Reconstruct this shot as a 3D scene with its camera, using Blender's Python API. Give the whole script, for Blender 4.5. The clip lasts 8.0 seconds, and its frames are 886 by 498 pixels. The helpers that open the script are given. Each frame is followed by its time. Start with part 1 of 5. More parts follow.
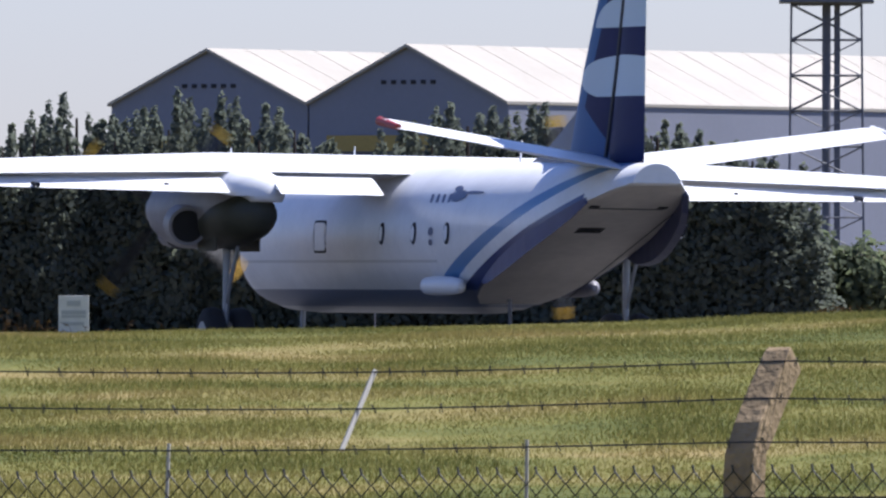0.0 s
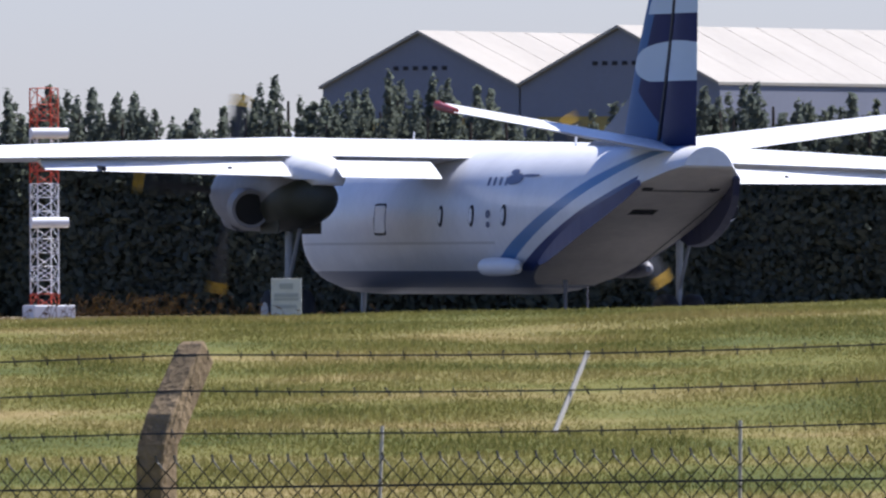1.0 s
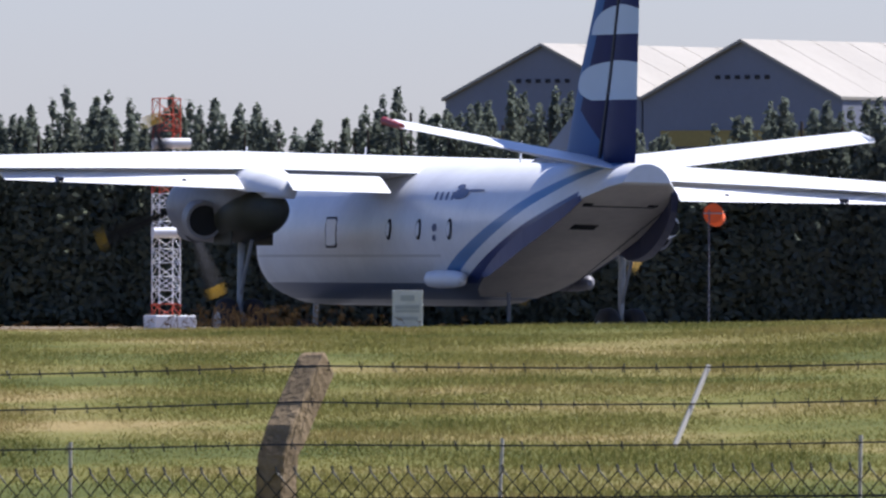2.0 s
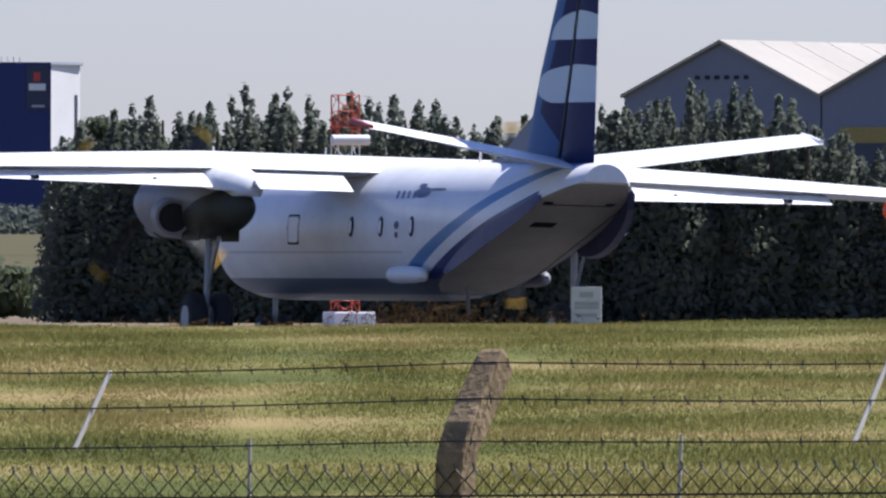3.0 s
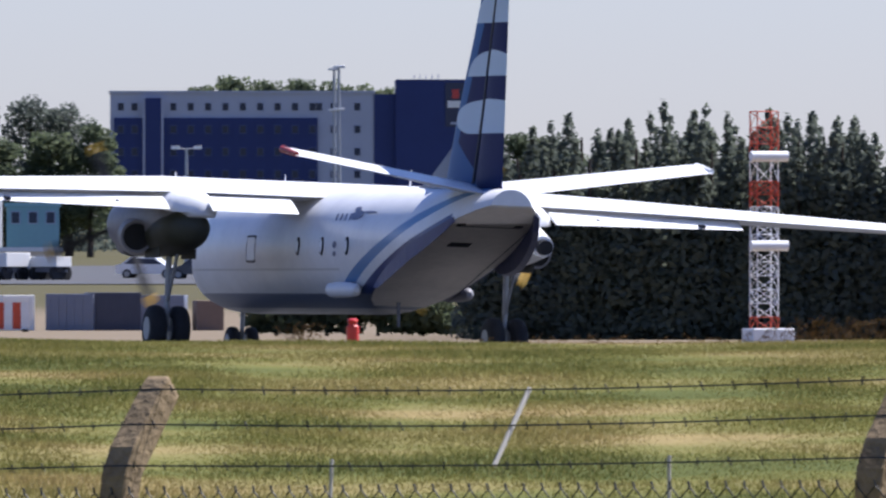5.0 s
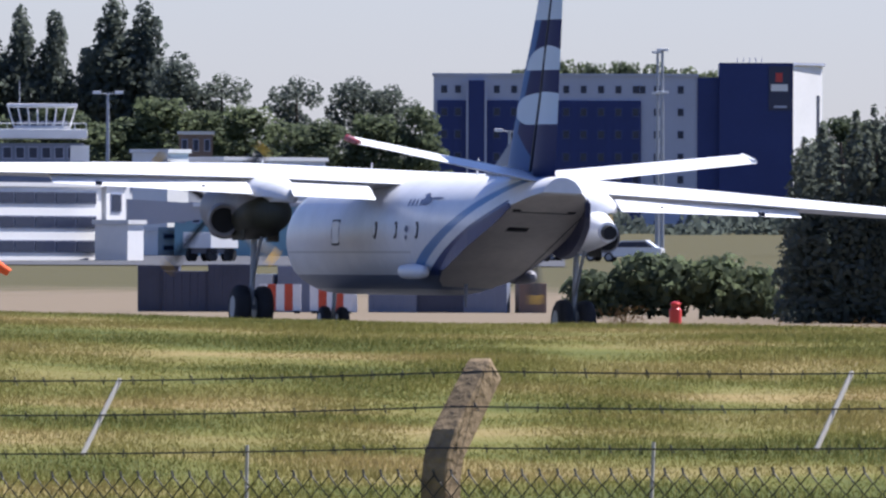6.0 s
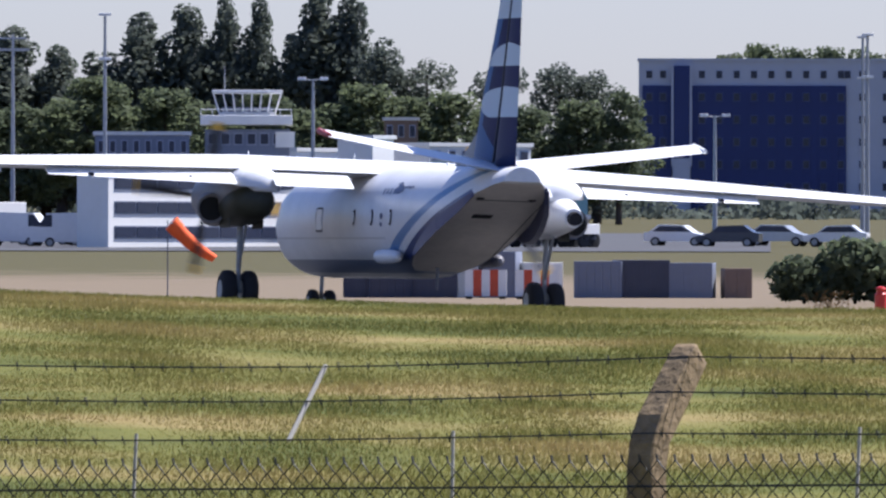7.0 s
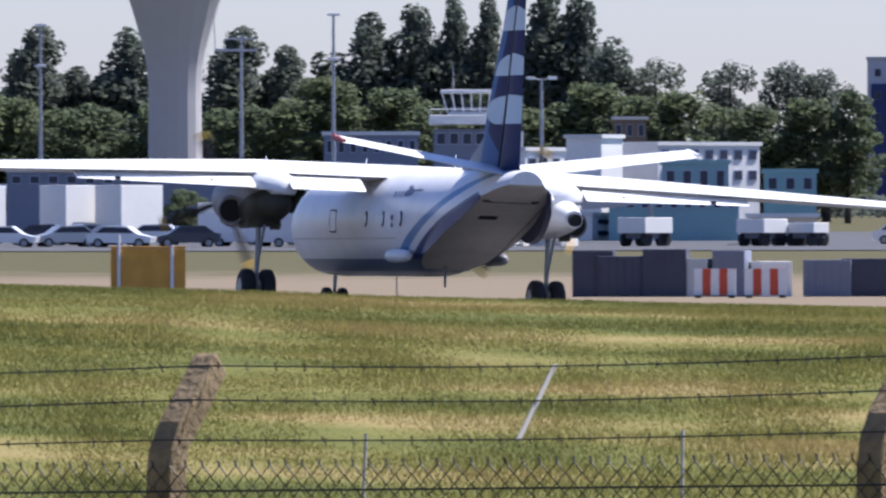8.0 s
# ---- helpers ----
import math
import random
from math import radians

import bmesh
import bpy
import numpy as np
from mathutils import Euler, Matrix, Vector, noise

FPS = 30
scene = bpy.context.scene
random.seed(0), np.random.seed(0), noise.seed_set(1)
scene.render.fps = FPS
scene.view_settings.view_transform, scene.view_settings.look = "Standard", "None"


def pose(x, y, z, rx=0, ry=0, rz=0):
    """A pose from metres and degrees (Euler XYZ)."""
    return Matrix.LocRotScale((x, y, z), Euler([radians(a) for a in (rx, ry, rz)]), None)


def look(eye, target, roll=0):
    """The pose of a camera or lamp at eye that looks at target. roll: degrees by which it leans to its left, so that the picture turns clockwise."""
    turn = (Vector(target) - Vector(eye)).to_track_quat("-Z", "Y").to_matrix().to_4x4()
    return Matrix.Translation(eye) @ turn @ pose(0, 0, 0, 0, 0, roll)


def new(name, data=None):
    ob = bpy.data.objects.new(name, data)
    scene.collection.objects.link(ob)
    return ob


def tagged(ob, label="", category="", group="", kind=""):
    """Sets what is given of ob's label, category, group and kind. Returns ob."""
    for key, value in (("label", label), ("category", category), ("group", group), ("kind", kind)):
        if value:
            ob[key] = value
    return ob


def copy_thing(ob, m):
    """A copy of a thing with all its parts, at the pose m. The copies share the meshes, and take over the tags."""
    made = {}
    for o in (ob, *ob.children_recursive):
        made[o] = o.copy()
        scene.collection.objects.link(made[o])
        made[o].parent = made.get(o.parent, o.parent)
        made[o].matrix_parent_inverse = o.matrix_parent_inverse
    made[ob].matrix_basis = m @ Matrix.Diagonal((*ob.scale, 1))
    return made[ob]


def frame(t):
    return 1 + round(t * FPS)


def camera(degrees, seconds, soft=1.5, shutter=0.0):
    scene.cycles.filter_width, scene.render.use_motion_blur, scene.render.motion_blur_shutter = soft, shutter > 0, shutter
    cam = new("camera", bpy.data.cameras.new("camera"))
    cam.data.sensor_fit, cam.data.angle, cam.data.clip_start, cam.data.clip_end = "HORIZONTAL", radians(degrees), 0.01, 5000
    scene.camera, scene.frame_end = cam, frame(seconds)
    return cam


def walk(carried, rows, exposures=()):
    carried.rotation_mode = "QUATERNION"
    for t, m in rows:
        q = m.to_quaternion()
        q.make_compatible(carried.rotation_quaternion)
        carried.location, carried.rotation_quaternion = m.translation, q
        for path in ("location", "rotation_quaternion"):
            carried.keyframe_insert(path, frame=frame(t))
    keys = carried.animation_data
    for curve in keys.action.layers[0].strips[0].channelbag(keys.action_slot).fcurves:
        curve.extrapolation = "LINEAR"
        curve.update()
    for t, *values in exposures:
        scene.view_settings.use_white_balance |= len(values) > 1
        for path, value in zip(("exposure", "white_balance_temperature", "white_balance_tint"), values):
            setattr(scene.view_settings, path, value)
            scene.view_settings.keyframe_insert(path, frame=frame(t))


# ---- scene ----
EYE = 1.69
# seconds, bearing to the left, tilt up, roll: degrees
AIM = [
    (0.0, -1.8569, 0.1075, 0.076),
    (0.2, -1.8130, 0.1560, -0.072),
    (0.5, -1.4953, 0.1730, -0.294),
    (0.8, -1.1367, 0.0760, -0.269),
    (1.0, -1.0589, 0.0389, -0.252),
    (1.2, -0.8360, 0.0150, -0.134),
    (1.5, -0.8363, -0.0153, 0.044),
    (1.8, -0.7460, 0.0410, 0.106),
    (2.0, -0.6021, 0.0862, 0.147),
    (2.2, -0.3973, 0.1180, 0.200),
    (3.3, 0.1065, 0.0593, 0.094),
    (3.5, 0.0000, 0.0575, 0.090),
    (3.8, 0.2510, 0.0250, 0.049),
    (4.0, 0.4041, 0.0003, 0.021),
    (4.2, 0.6380, 0.1120, 0.030),
    (5.3, 2.0761, 0.1485, 0.082),
    (5.5, 2.3970, 0.1699, 0.195),
    (5.8, 2.7950, 0.1570, 0.206),
    (6.0, 2.8592, 0.0665, 0.214),
    (6.3, 3.1050, 0.0820, 0.077),
    (6.5, 3.2461, 0.1293, -0.015),
    (6.8, 3.4830, 0.0370, 0.047),
    (7.0, 3.6314, 0.0103, 0.088),
    (7.2, 3.6850, -0.0570, 0.029),
    (7.3, 3.7480, -0.0740, -0.001),
    (7.5, 3.8931, -0.0767, -0.060),
    (7.8, 4.2210, -0.0450, -0.078),
    (8.0, 4.4924, 0.0081, -0.090),
]
cam = camera(3.3298, 8.0, soft=2.4, shutter=0.15)
walk(cam, [(t, pose(0, 0, EYE, 90 + tilt, 0, pan) @ pose(0, 0, 0, 0, 0, roll)) for t, pan, tilt, roll in AIM],
     exposures=[(0, 0.90, 5900, 15), (1.0, 0.80, 5900, 15), (2.0, 0.74, 5900, 15), (4.0, 0.76, 5900, 15), (5.5, 0.88, 5900, 15), (7.0, 0.86, 5900, 15), (8.0, 0.94, 5900, 15)])

# ---- daylight ----
SUN_AZ, SUN_EL = 60.0, 57.0          # to the right of the first view axis, above the horizon
world = bpy.data.worlds.new("daylight")
scene.world = world
world.use_nodes = True
wn = world.node_tree
wn.nodes.clear()
sky = wn.nodes.new("ShaderNodeTexSky")
sky.sky_type, sky.sun_disc = "NISHITA", False
sky.sun_elevation, sky.sun_rotation = radians(SUN_EL), radians(SUN_AZ)
sky.air_density, sky.dust_density, sky.ozone_density = 1.0, 0.3, 3.0
bg = wn.nodes.new("ShaderNodeBackground")
bg.inputs["Strength"].default_value = 0.062
wo = wn.nodes.new("ShaderNodeOutputWorld")
haze = wn.nodes.new("ShaderNodeVectorMath")       # thin blue summer haze over the whole sky
haze.operation = "MULTIPLY"
haze.inputs[1].default_value = (0.90, 0.915, 1.17)
wn.links.new(sky.outputs[0], haze.inputs[0])
wn.links.new(haze.outputs[0], bg.inputs[0])
wn.links.new(bg.outputs[0], wo.inputs[0])
sun = new("sun", bpy.data.lights.new("sun", "SUN"))
sun.data.energy, sun.data.angle, sun.data.color = 4.8, radians(0.53), (1.0, 0.95, 0.87)
sv = Vector((math.sin(radians(SUN_AZ)) * math.cos(radians(SUN_EL)), math.cos(radians(SUN_AZ)) * math.cos(radians(SUN_EL)), math.sin(radians(SUN_EL))))
sun.matrix_world = look(sv * 50, (0, 0, 0))


# ---- materials ----
def mat(name, color, rough=0.6, metal=0.0, vary=0.15, scale=3.0, bump=0.0, fine=40.0, spec=0.5, by_object=0.0):
    """Plain surface with stains at two scales, fine relief, and a shade of its own per object."""
    m = bpy.data.materials.new(name)
    m.use_nodes = True
    nt = m.node_tree
    p = nt.nodes["Principled BSDF"]
    p.inputs["Roughness"].default_value, p.inputs["Metallic"].default_value = rough, metal
    p.inputs["Specular IOR Level"].default_value = spec
    tc = nt.nodes.new("ShaderNodeTexCoord")
    n1, n2 = nt.nodes.new("ShaderNodeTexNoise"), nt.nodes.new("ShaderNodeTexNoise")
    n1.inputs["Scale"].default_value, n1.inputs["Detail"].default_value = scale, 6
    n2.inputs["Scale"].default_value, n2.inputs["Detail"].default_value = fine, 4
    for n in (n1, n2):
        nt.links.new(tc.outputs["Object"], n.inputs["Vector"])
    add = nt.nodes.new("ShaderNodeMath")
    add.operation = "MULTIPLY_ADD"
    nt.links.new(n2.outputs[0], add.inputs[0])
    add.inputs[1].default_value = 0.45
    nt.links.new(n1.outputs[0], add.inputs[2])
    last = add.outputs[0]
    if by_object:
        oi = nt.nodes.new("ShaderNodeObjectInfo")
        ad2 = nt.nodes.new("ShaderNodeMath")
        ad2.operation = "MULTIPLY_ADD"
        nt.links.new(oi.outputs["Random"], ad2.inputs[0])
        ad2.inputs[1].default_value = by_object
        nt.links.new(last, ad2.inputs[2])
        last = ad2.outputs[0]
    mr = nt.nodes.new("ShaderNodeMapRange")
    mr.inputs[1].default_value, mr.inputs[2].default_value = 0.35, 1.1 + by_object
    mr.inputs[3].default_value, mr.inputs[4].default_value = 1 - vary, 1 + vary
    nt.links.new(last, mr.inputs[0])
    mul = nt.nodes.new("ShaderNodeVectorMath")
    mul.operation = "SCALE"
    mul.inputs[0].default_value = color
    nt.links.new(mr.outputs[0], mul.inputs["Scale"])
    nt.links.new(mul.outputs[0], p.inputs["Base Color"])
    if bump:
        b = nt.nodes.new("ShaderNodeBump")
        b.inputs["Strength"].default_value = bump
        b.inputs["Distance"].default_value = 0.02
        nt.links.new(n2.outputs[0], b.inputs["Height"])
        nt.links.new(b.outputs[0], p.inputs["Normal"])
    return m


def mathn(nt, op, a, b=None, c=None):
    n = nt.nodes.new("ShaderNodeMath")
    n.operation = op
    for i, v in enumerate((a, b, c)):
        if v is None:
            continue
        if isinstance(v, (int, float)):
            n.inputs[i].default_value = v
        else:
            nt.links.new(v, n.inputs[i])
    return n.outputs[0]


def mixc(nt, fac, a, b):
    n = nt.nodes.new("ShaderNodeMix")
    n.data_type = "RGBA"
    nt.links.new(fac, n.inputs[0])
    for i, v in ((6, a), (7, b)):
        if isinstance(v, tuple):
            n.inputs[i].default_value = (*v, 1)
        else:
            nt.links.new(v, n.inputs[i])
    return n.outputs[2]


def between(nt, v, lo, hi):
    return mathn(nt, "MULTIPLY", mathn(nt, "GREATER_THAN", v, lo), mathn(nt, "LESS_THAN", v, hi))


WHITE = (0.80, 0.80, 0.80)


def paint_fuselage():
    """White paint with two diagonal stripes and a dark belly band painted in as shading."""
    m = mat("aircraft_paint", (0.76, 0.75, 0.74), rough=0.34, vary=0.13, scale=0.8, fine=7)
    nt = m.node_tree
    p = nt.nodes["Principled BSDF"]
    base = p.inputs["Base Color"].links[0].from_socket
    tc = nt.nodes.new("ShaderNodeTexCoord")
    sp = nt.nodes.new("ShaderNodeSeparateXYZ")
    nt.links.new(tc.outputs["Object"], sp.inputs[0])
    x, z = sp.outputs[0], sp.outputs[2]
    w = mathn(nt, "MULTIPLY_ADD", x, 0.264, z)
    aft = mathn(nt, "LESS_THAN", x, -4.3)
    up = mathn(nt, "GREATER_THAN", z, 1.42)
    w1 = mathn(nt, "MULTIPLY_ADD", x, 0.297, z)
    s1 = mathn(nt, "MULTIPLY", mathn(nt, "MULTIPLY", between(nt, w1, 0.07, 0.32), aft), up)
    s2 = mathn(nt, "MULTIPLY", mathn(nt, "MULTIPLY", between(nt, w, -0.14, 0.08), mathn(nt, "MULTIPLY", aft, mathn(nt, "GREATER_THAN", x, -11.75))), up)
    c = mixc(nt, s1, base, (0.075, 0.20, 0.40))
    c = mixc(nt, s2, c, (0.016, 0.032, 0.135))
    # grey-blue belly band that paints in shading, a paler keel and a thin waist line
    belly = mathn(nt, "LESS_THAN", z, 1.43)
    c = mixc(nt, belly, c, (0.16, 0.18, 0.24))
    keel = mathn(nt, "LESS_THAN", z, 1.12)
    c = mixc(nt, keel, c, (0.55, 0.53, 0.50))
    waist = mathn(nt, "MULTIPLY", between(nt, z, 1.93, 1.98), mathn(nt, "GREATER_THAN", x, -4.6))
    c = mixc(nt, waist, c, (0.55, 0.54, 0.52))
    nt.links.new(c, p.inputs["Base Color"])
    return m


def paint_fin():
    """Deep blue fin with pale rounded patches and a lighter blue leading part."""
    m = mat("fin_paint", (0.010, 0.016, 0.075), spec=0.12, rough=0.55, vary=0.12, scale=2, fine=12)
    nt = m.node_tree
    p = nt.nodes["Principled BSDF"]
    base = p.inputs["Base Color"].links[0].from_socket
    tc = nt.nodes.new("ShaderNodeTexCoord")
    sp = nt.nodes.new("ShaderNodeSeparateXYZ")
    nt.links.new(tc.outputs["Object"], sp.inputs[0])
    x, z = sp.outputs[0], sp.outputs[2]
    # mid-blue wedge low on the fin and a mid-blue leading edge
    wedge = mathn(nt, "GREATER_THAN", mathn(nt, "MULTIPLY_ADD", z, -1.449, x), -16.50)
    edge = mathn(nt, "GREATER_THAN", mathn(nt, "MULTIPLY_ADD", z, 0.53, x), -7.05)
    low = mathn(nt, "LESS_THAN", z, 4.95)
    c = mixc(nt, mathn(nt, "MAXIMUM", mathn(nt, "MULTIPLY", wedge, low), edge), base, (0.045, 0.12, 0.27))

    def patch(cx, cz, rx, rz, floor_z):
        a = mathn(nt, "POWER", mathn(nt, "MULTIPLY", mathn(nt, "ADD", x, -cx), 1 / rx), 2.0)
        b = mathn(nt, "POWER", mathn(nt, "MULTIPLY", mathn(nt, "ADD", z, -cz), 1 / rz), 2.0)
        inside = mathn(nt, "LESS_THAN", mathn(nt, "ADD", a, b), 1.0)
        return mathn(nt, "MULTIPLY", inside, mathn(nt, "GREATER_THAN", z, floor_z))
    pale = (0.46, 0.55, 0.62)
    c = mixc(nt, patch(-11.45, 5.28, 2.15, 0.42, 4.95), c, pale)
    c = mixc(nt, patch(-11.55, 6.20, 1.50, 0.57, 6.20), c, pale)
    c = mixc(nt, patch(-11.60, 7.36, 1.25, 0.64, 7.36), c, pale)
    nt.links.new(c, p.inputs["Base Color"])
    return m


def grass_mat():
    m = mat("grass_ground", (0.10, 0.12, 0.03), rough=0.9, vary=0.3, scale=0.5, fine=6, spec=0.1)
    nt = m.node_tree
    p = nt.nodes["Principled BSDF"]
    geo = nt.nodes.new("ShaderNodeNewGeometry")
    mp = nt.nodes.new("ShaderNodeMapping")
    mp.inputs["Scale"].default_value = (0.20, 0.15, 0.42)
    nt.links.new(geo.outputs["Position"], mp.inputs[0])
    n = nt.nodes.new("ShaderNodeTexNoise")
    n.inputs["Scale"].default_value, n.inputs["Detail"].default_value = 1.0, 7
    nt.links.new(mp.outputs[0], n.inputs["Vector"])
    r = nt.nodes.new("ShaderNodeValToRGB")
    e = r.color_ramp.elements
    e[0].position, e[0].color = 0.37, (0.080, 0.092, 0.020, 1)
    e[1].position, e[1].color = 0.68, (0.27, 0.205, 0.085, 1)
    k = e.new(0.5)
    k.color = (0.142, 0.138, 0.034, 1)
    nt.links.new(n.outputs[0], r.inputs[0])
    n3 = nt.nodes.new("ShaderNodeTexNoise")
    n3.inputs["Scale"].default_value, n3.inputs["Detail"].default_value = 9.0, 3
    nt.links.new(geo.outputs["Position"], n3.inputs["Vector"])
    mr = nt.nodes.new("ShaderNodeMapRange")
    mr.inputs[3].default_value, mr.inputs[4].default_value = 0.78, 1.22
    nt.links.new(n3.outputs[0], mr.inputs[0])
    s = nt.nodes.new("ShaderNodeVectorMath")
    s.operation = "SCALE"
    nt.links.new(r.outputs[0], s.inputs[0])
    nt.links.new(mr.outputs[0], s.inputs["Scale"])
    # beyond the runway: a strip of bare sandy earth, then dull olive grass
    sp = nt.nodes.new("ShaderNodeSeparateXYZ")
    nt.links.new(geo.outputs["Position"], sp.inputs[0])
    edge = mathn(nt, "MULTIPLY_ADD", n.outputs[0], 160.0, sp.outputs[1])

    def step(lo, hi):
        f = nt.nodes.new("ShaderNodeMapRange")
        f.inputs[1].default_value, f.inputs[2].default_value = lo, hi
        nt.links.new(edge, f.inputs[0])
        return f.outputs[0]

    def tinted(col):
        v = nt.nodes.new("ShaderNodeVectorMath")
        v.operation = "SCALE"
        v.inputs[0].default_value = col
        nt.links.new(mr.outputs[0], v.inputs["Scale"])
        return v.outputs[0]
    c = mixc(nt, step(330.0, 480.0), s.outputs[0], tinted((0.185, 0.145, 0.098)))
    c = mixc(nt, step(770.0, 830.0), c, tinted((0.085, 0.076, 0.036)))
    nt.links.new(c, p.inputs["Base Color"])
    return m


def blade_mat():
    """Blades take the patch colour of the turf below them, each a little different."""
    m = grass_mat()
    m.name = "grass_blades"
    nt = m.node_tree
    p = nt.nodes["Principled BSDF"]
    base = p.inputs["Base Color"].links[0].from_socket
    g = nt.nodes.new("ShaderNodeNewGeometry")
    f = mathn(nt, "MULTIPLY", mathn(nt, "POWER", g.outputs["Random Per Island"], 2.0), 0.8)
    col = mixc(nt, f, base, (0.33, 0.29, 0.105))
    nt.links.new(col, p.inputs["Base Color"])
    tr, mx = nt.nodes.new("ShaderNodeBsdfTranslucent"), nt.nodes.new("ShaderNodeMixShader")
    nt.links.new(col, tr.inputs["Color"])
    mx.inputs[0].default_value = 0.45
    nt.links.new(p.outputs[0], mx.inputs[1])
    nt.links.new(tr.outputs[0], mx.inputs[2])
    nt.links.new(mx.outputs[0], nt.nodes["Material Output"].inputs["Surface"])
    return m


def leaf_mat(name, dark, light):
    m = bpy.data.materials.new(name)
    m.use_nodes = True
    nt = m.node_tree
    p = nt.nodes["Principled BSDF"]
    p.inputs["Roughness"].default_value = 0.7
    p.inputs["Specular IOR Level"].default_value = 0.15
    g = nt.nodes.new("ShaderNodeNewGeometry")
    oi = nt.nodes.new("ShaderNodeObjectInfo")
    f = mathn(nt, "MULTIPLY_ADD", oi.outputs["Random"], 0.5, mathn(nt, "MULTIPLY", g.outputs["Random Per Island"], 0.5))
    col = mixc(nt, f, dark, light)
    nt.links.new(col, p.inputs["Base Color"])
    tr, mx = nt.nodes.new("ShaderNodeBsdfTranslucent"), nt.nodes.new("ShaderNodeMixShader")
    nt.links.new(col, tr.inputs["Color"])
    mx.inputs[0].default_value = 0.6
    nt.links.new(p.outputs[0], mx.inputs[1])
    nt.links.new(tr.outputs[0], mx.inputs[2])
    nt.links.new(mx.outputs[0], nt.nodes["Material Output"].inputs["Surface"])
    return m


M_FUS, M_FIN = paint_fuselage(), paint_fin()
M_STRIPE = mat("deep_blue_stripe_paint", (0.025, 0.045, 0.16), rough=0.4, vary=0.15)
M_WHITE = mat("white_aircraft_skin", WHITE, rough=0.36, vary=0.05, scale=1.0, fine=8)
# plain grey parts, and the shade of the left nacelle and right pod
M_GREYSKIN_SHADE = mat("grey_skin_with_shade", (0.20, 0.19, 0.20), rough=0.5, vary=0.3, scale=0.9, fine=6)
M_PATCH = mat("worn_ramp_paint", (0.82, 0.76, 0.69), rough=0.5, vary=0.2, scale=0.7, fine=5)
M_SEAM = mat("dark_panel_gap", (0.03, 0.03, 0.035), rough=0.8)
# olive darkened by soot and by painted-in underside shadow
M_OLIVE = mat("sooty_olive_with_shade", (0.035, 0.035, 0.02), rough=0.6, vary=0.4, scale=2, fine=9)
M_SOOT = mat("soot_and_pipe_dark", (0.012, 0.012, 0.013), rough=0.85, vary=0.3)
M_RUBBER = mat("tyre_rubber", (0.018, 0.018, 0.02), rough=0.85, vary=0.3, scale=5)
M_STEEL = mat("gear_steel", (0.32, 0.33, 0.34), rough=0.45, metal=0.3, vary=0.2)
M_RED = mat("red_paint", (0.30, 0.03, 0.025), rough=0.5, vary=0.2)
M_BLADE = mat("propeller_black", (0.02, 0.02, 0.022), rough=0.5, vary=0.2)
M_YELLOW = mat("yellow_tip_paint", (0.55, 0.33, 0.03), rough=0.5)
M_GLASS = mat("dark_window_glass", (0.03, 0.04, 0.06), rough=0.1, vary=0.1)
M_MARK = mat("blue_grey_marking", (0.09, 0.11, 0.19), rough=0.45)
M_GRASS = grass_mat()
M_BLADES = blade_mat()
M_POST = mat("weathered_concrete", (0.25, 0.185, 0.11), rough=0.95, spec=0.1, vary=0.6, scale=6, fine=34, bump=0.6, by_object=0.2)
M_WIRE = mat("galvanised_wire", (0.035, 0.034, 0.03), rough=0.6, metal=0.4, vary=0.2)
M_ROD = mat("pale_galvanised_steel", (0.44, 0.41, 0.35), rough=0.8, metal=0.0, vary=0.2)
M_CLAD = mat("grey_blue_cladding", (0.21, 0.22, 0.27), rough=0.7, vary=0.1, scale=0.1, fine=2)
M_ROOF = mat("pale_roof_sheeting", (0.35, 0.32, 0.27), rough=0.75, vary=0.12, scale=0.12, fine=1.5)
M_OCHRE = mat("ochre_fascia", (0.36, 0.26, 0.07), rough=0.6)
M_CYPRESS = leaf_mat("cypress_foliage", (0.11, 0.13, 0.112), (0.17, 0.19, 0.135))
M_PINE = leaf_mat("pine_foliage", (0.10, 0.12, 0.105), (0.15, 0.17, 0.13))
M_BROAD = leaf_mat("broadleaf_foliage", (0.10, 0.125, 0.08), (0.16, 0.19, 0.10))
M_BARK = mat("bark", (0.06, 0.045, 0.035), rough=0.9, vary=0.3)
M_HBLUE = mat("navy_cladding", (0.030, 0.044, 0.145), spec=0.3, rough=0.6, vary=0.12, scale=0.2, fine=2)
M_HGREY = mat("pale_grey_cladding", (0.42, 0.44, 0.52), rough=0.6, vary=0.08, scale=0.2, fine=2)
M_HWHITE = mat("white_render", (0.80, 0.78, 0.74), rough=0.7, vary=0.08, scale=0.2, fine=2)


# ---- making meshes ----
def part(name, bm, material, parent=None, label=""):
    me = bpy.data.meshes.new(name)
    bm.to_mesh(me)
    bm.free()
    for m in (material if isinstance(material, (list, tuple)) else [material]):
        me.materials.append(m)
    ob = new(name, me)
    ob.parent = parent
    if label:
        ob["label"] = label
    return ob


def smooth(ob, angle=40):
    for f in ob.data.polygons:
        f.use_smooth = True
    ob.data.set_sharp_from_angle(angle=radians(angle))
    return ob


def empty(name, m=None):
    e = new(name)
    e.empty_display_size = 0.3
    if m is not None:
        e.matrix_world = m
    return e


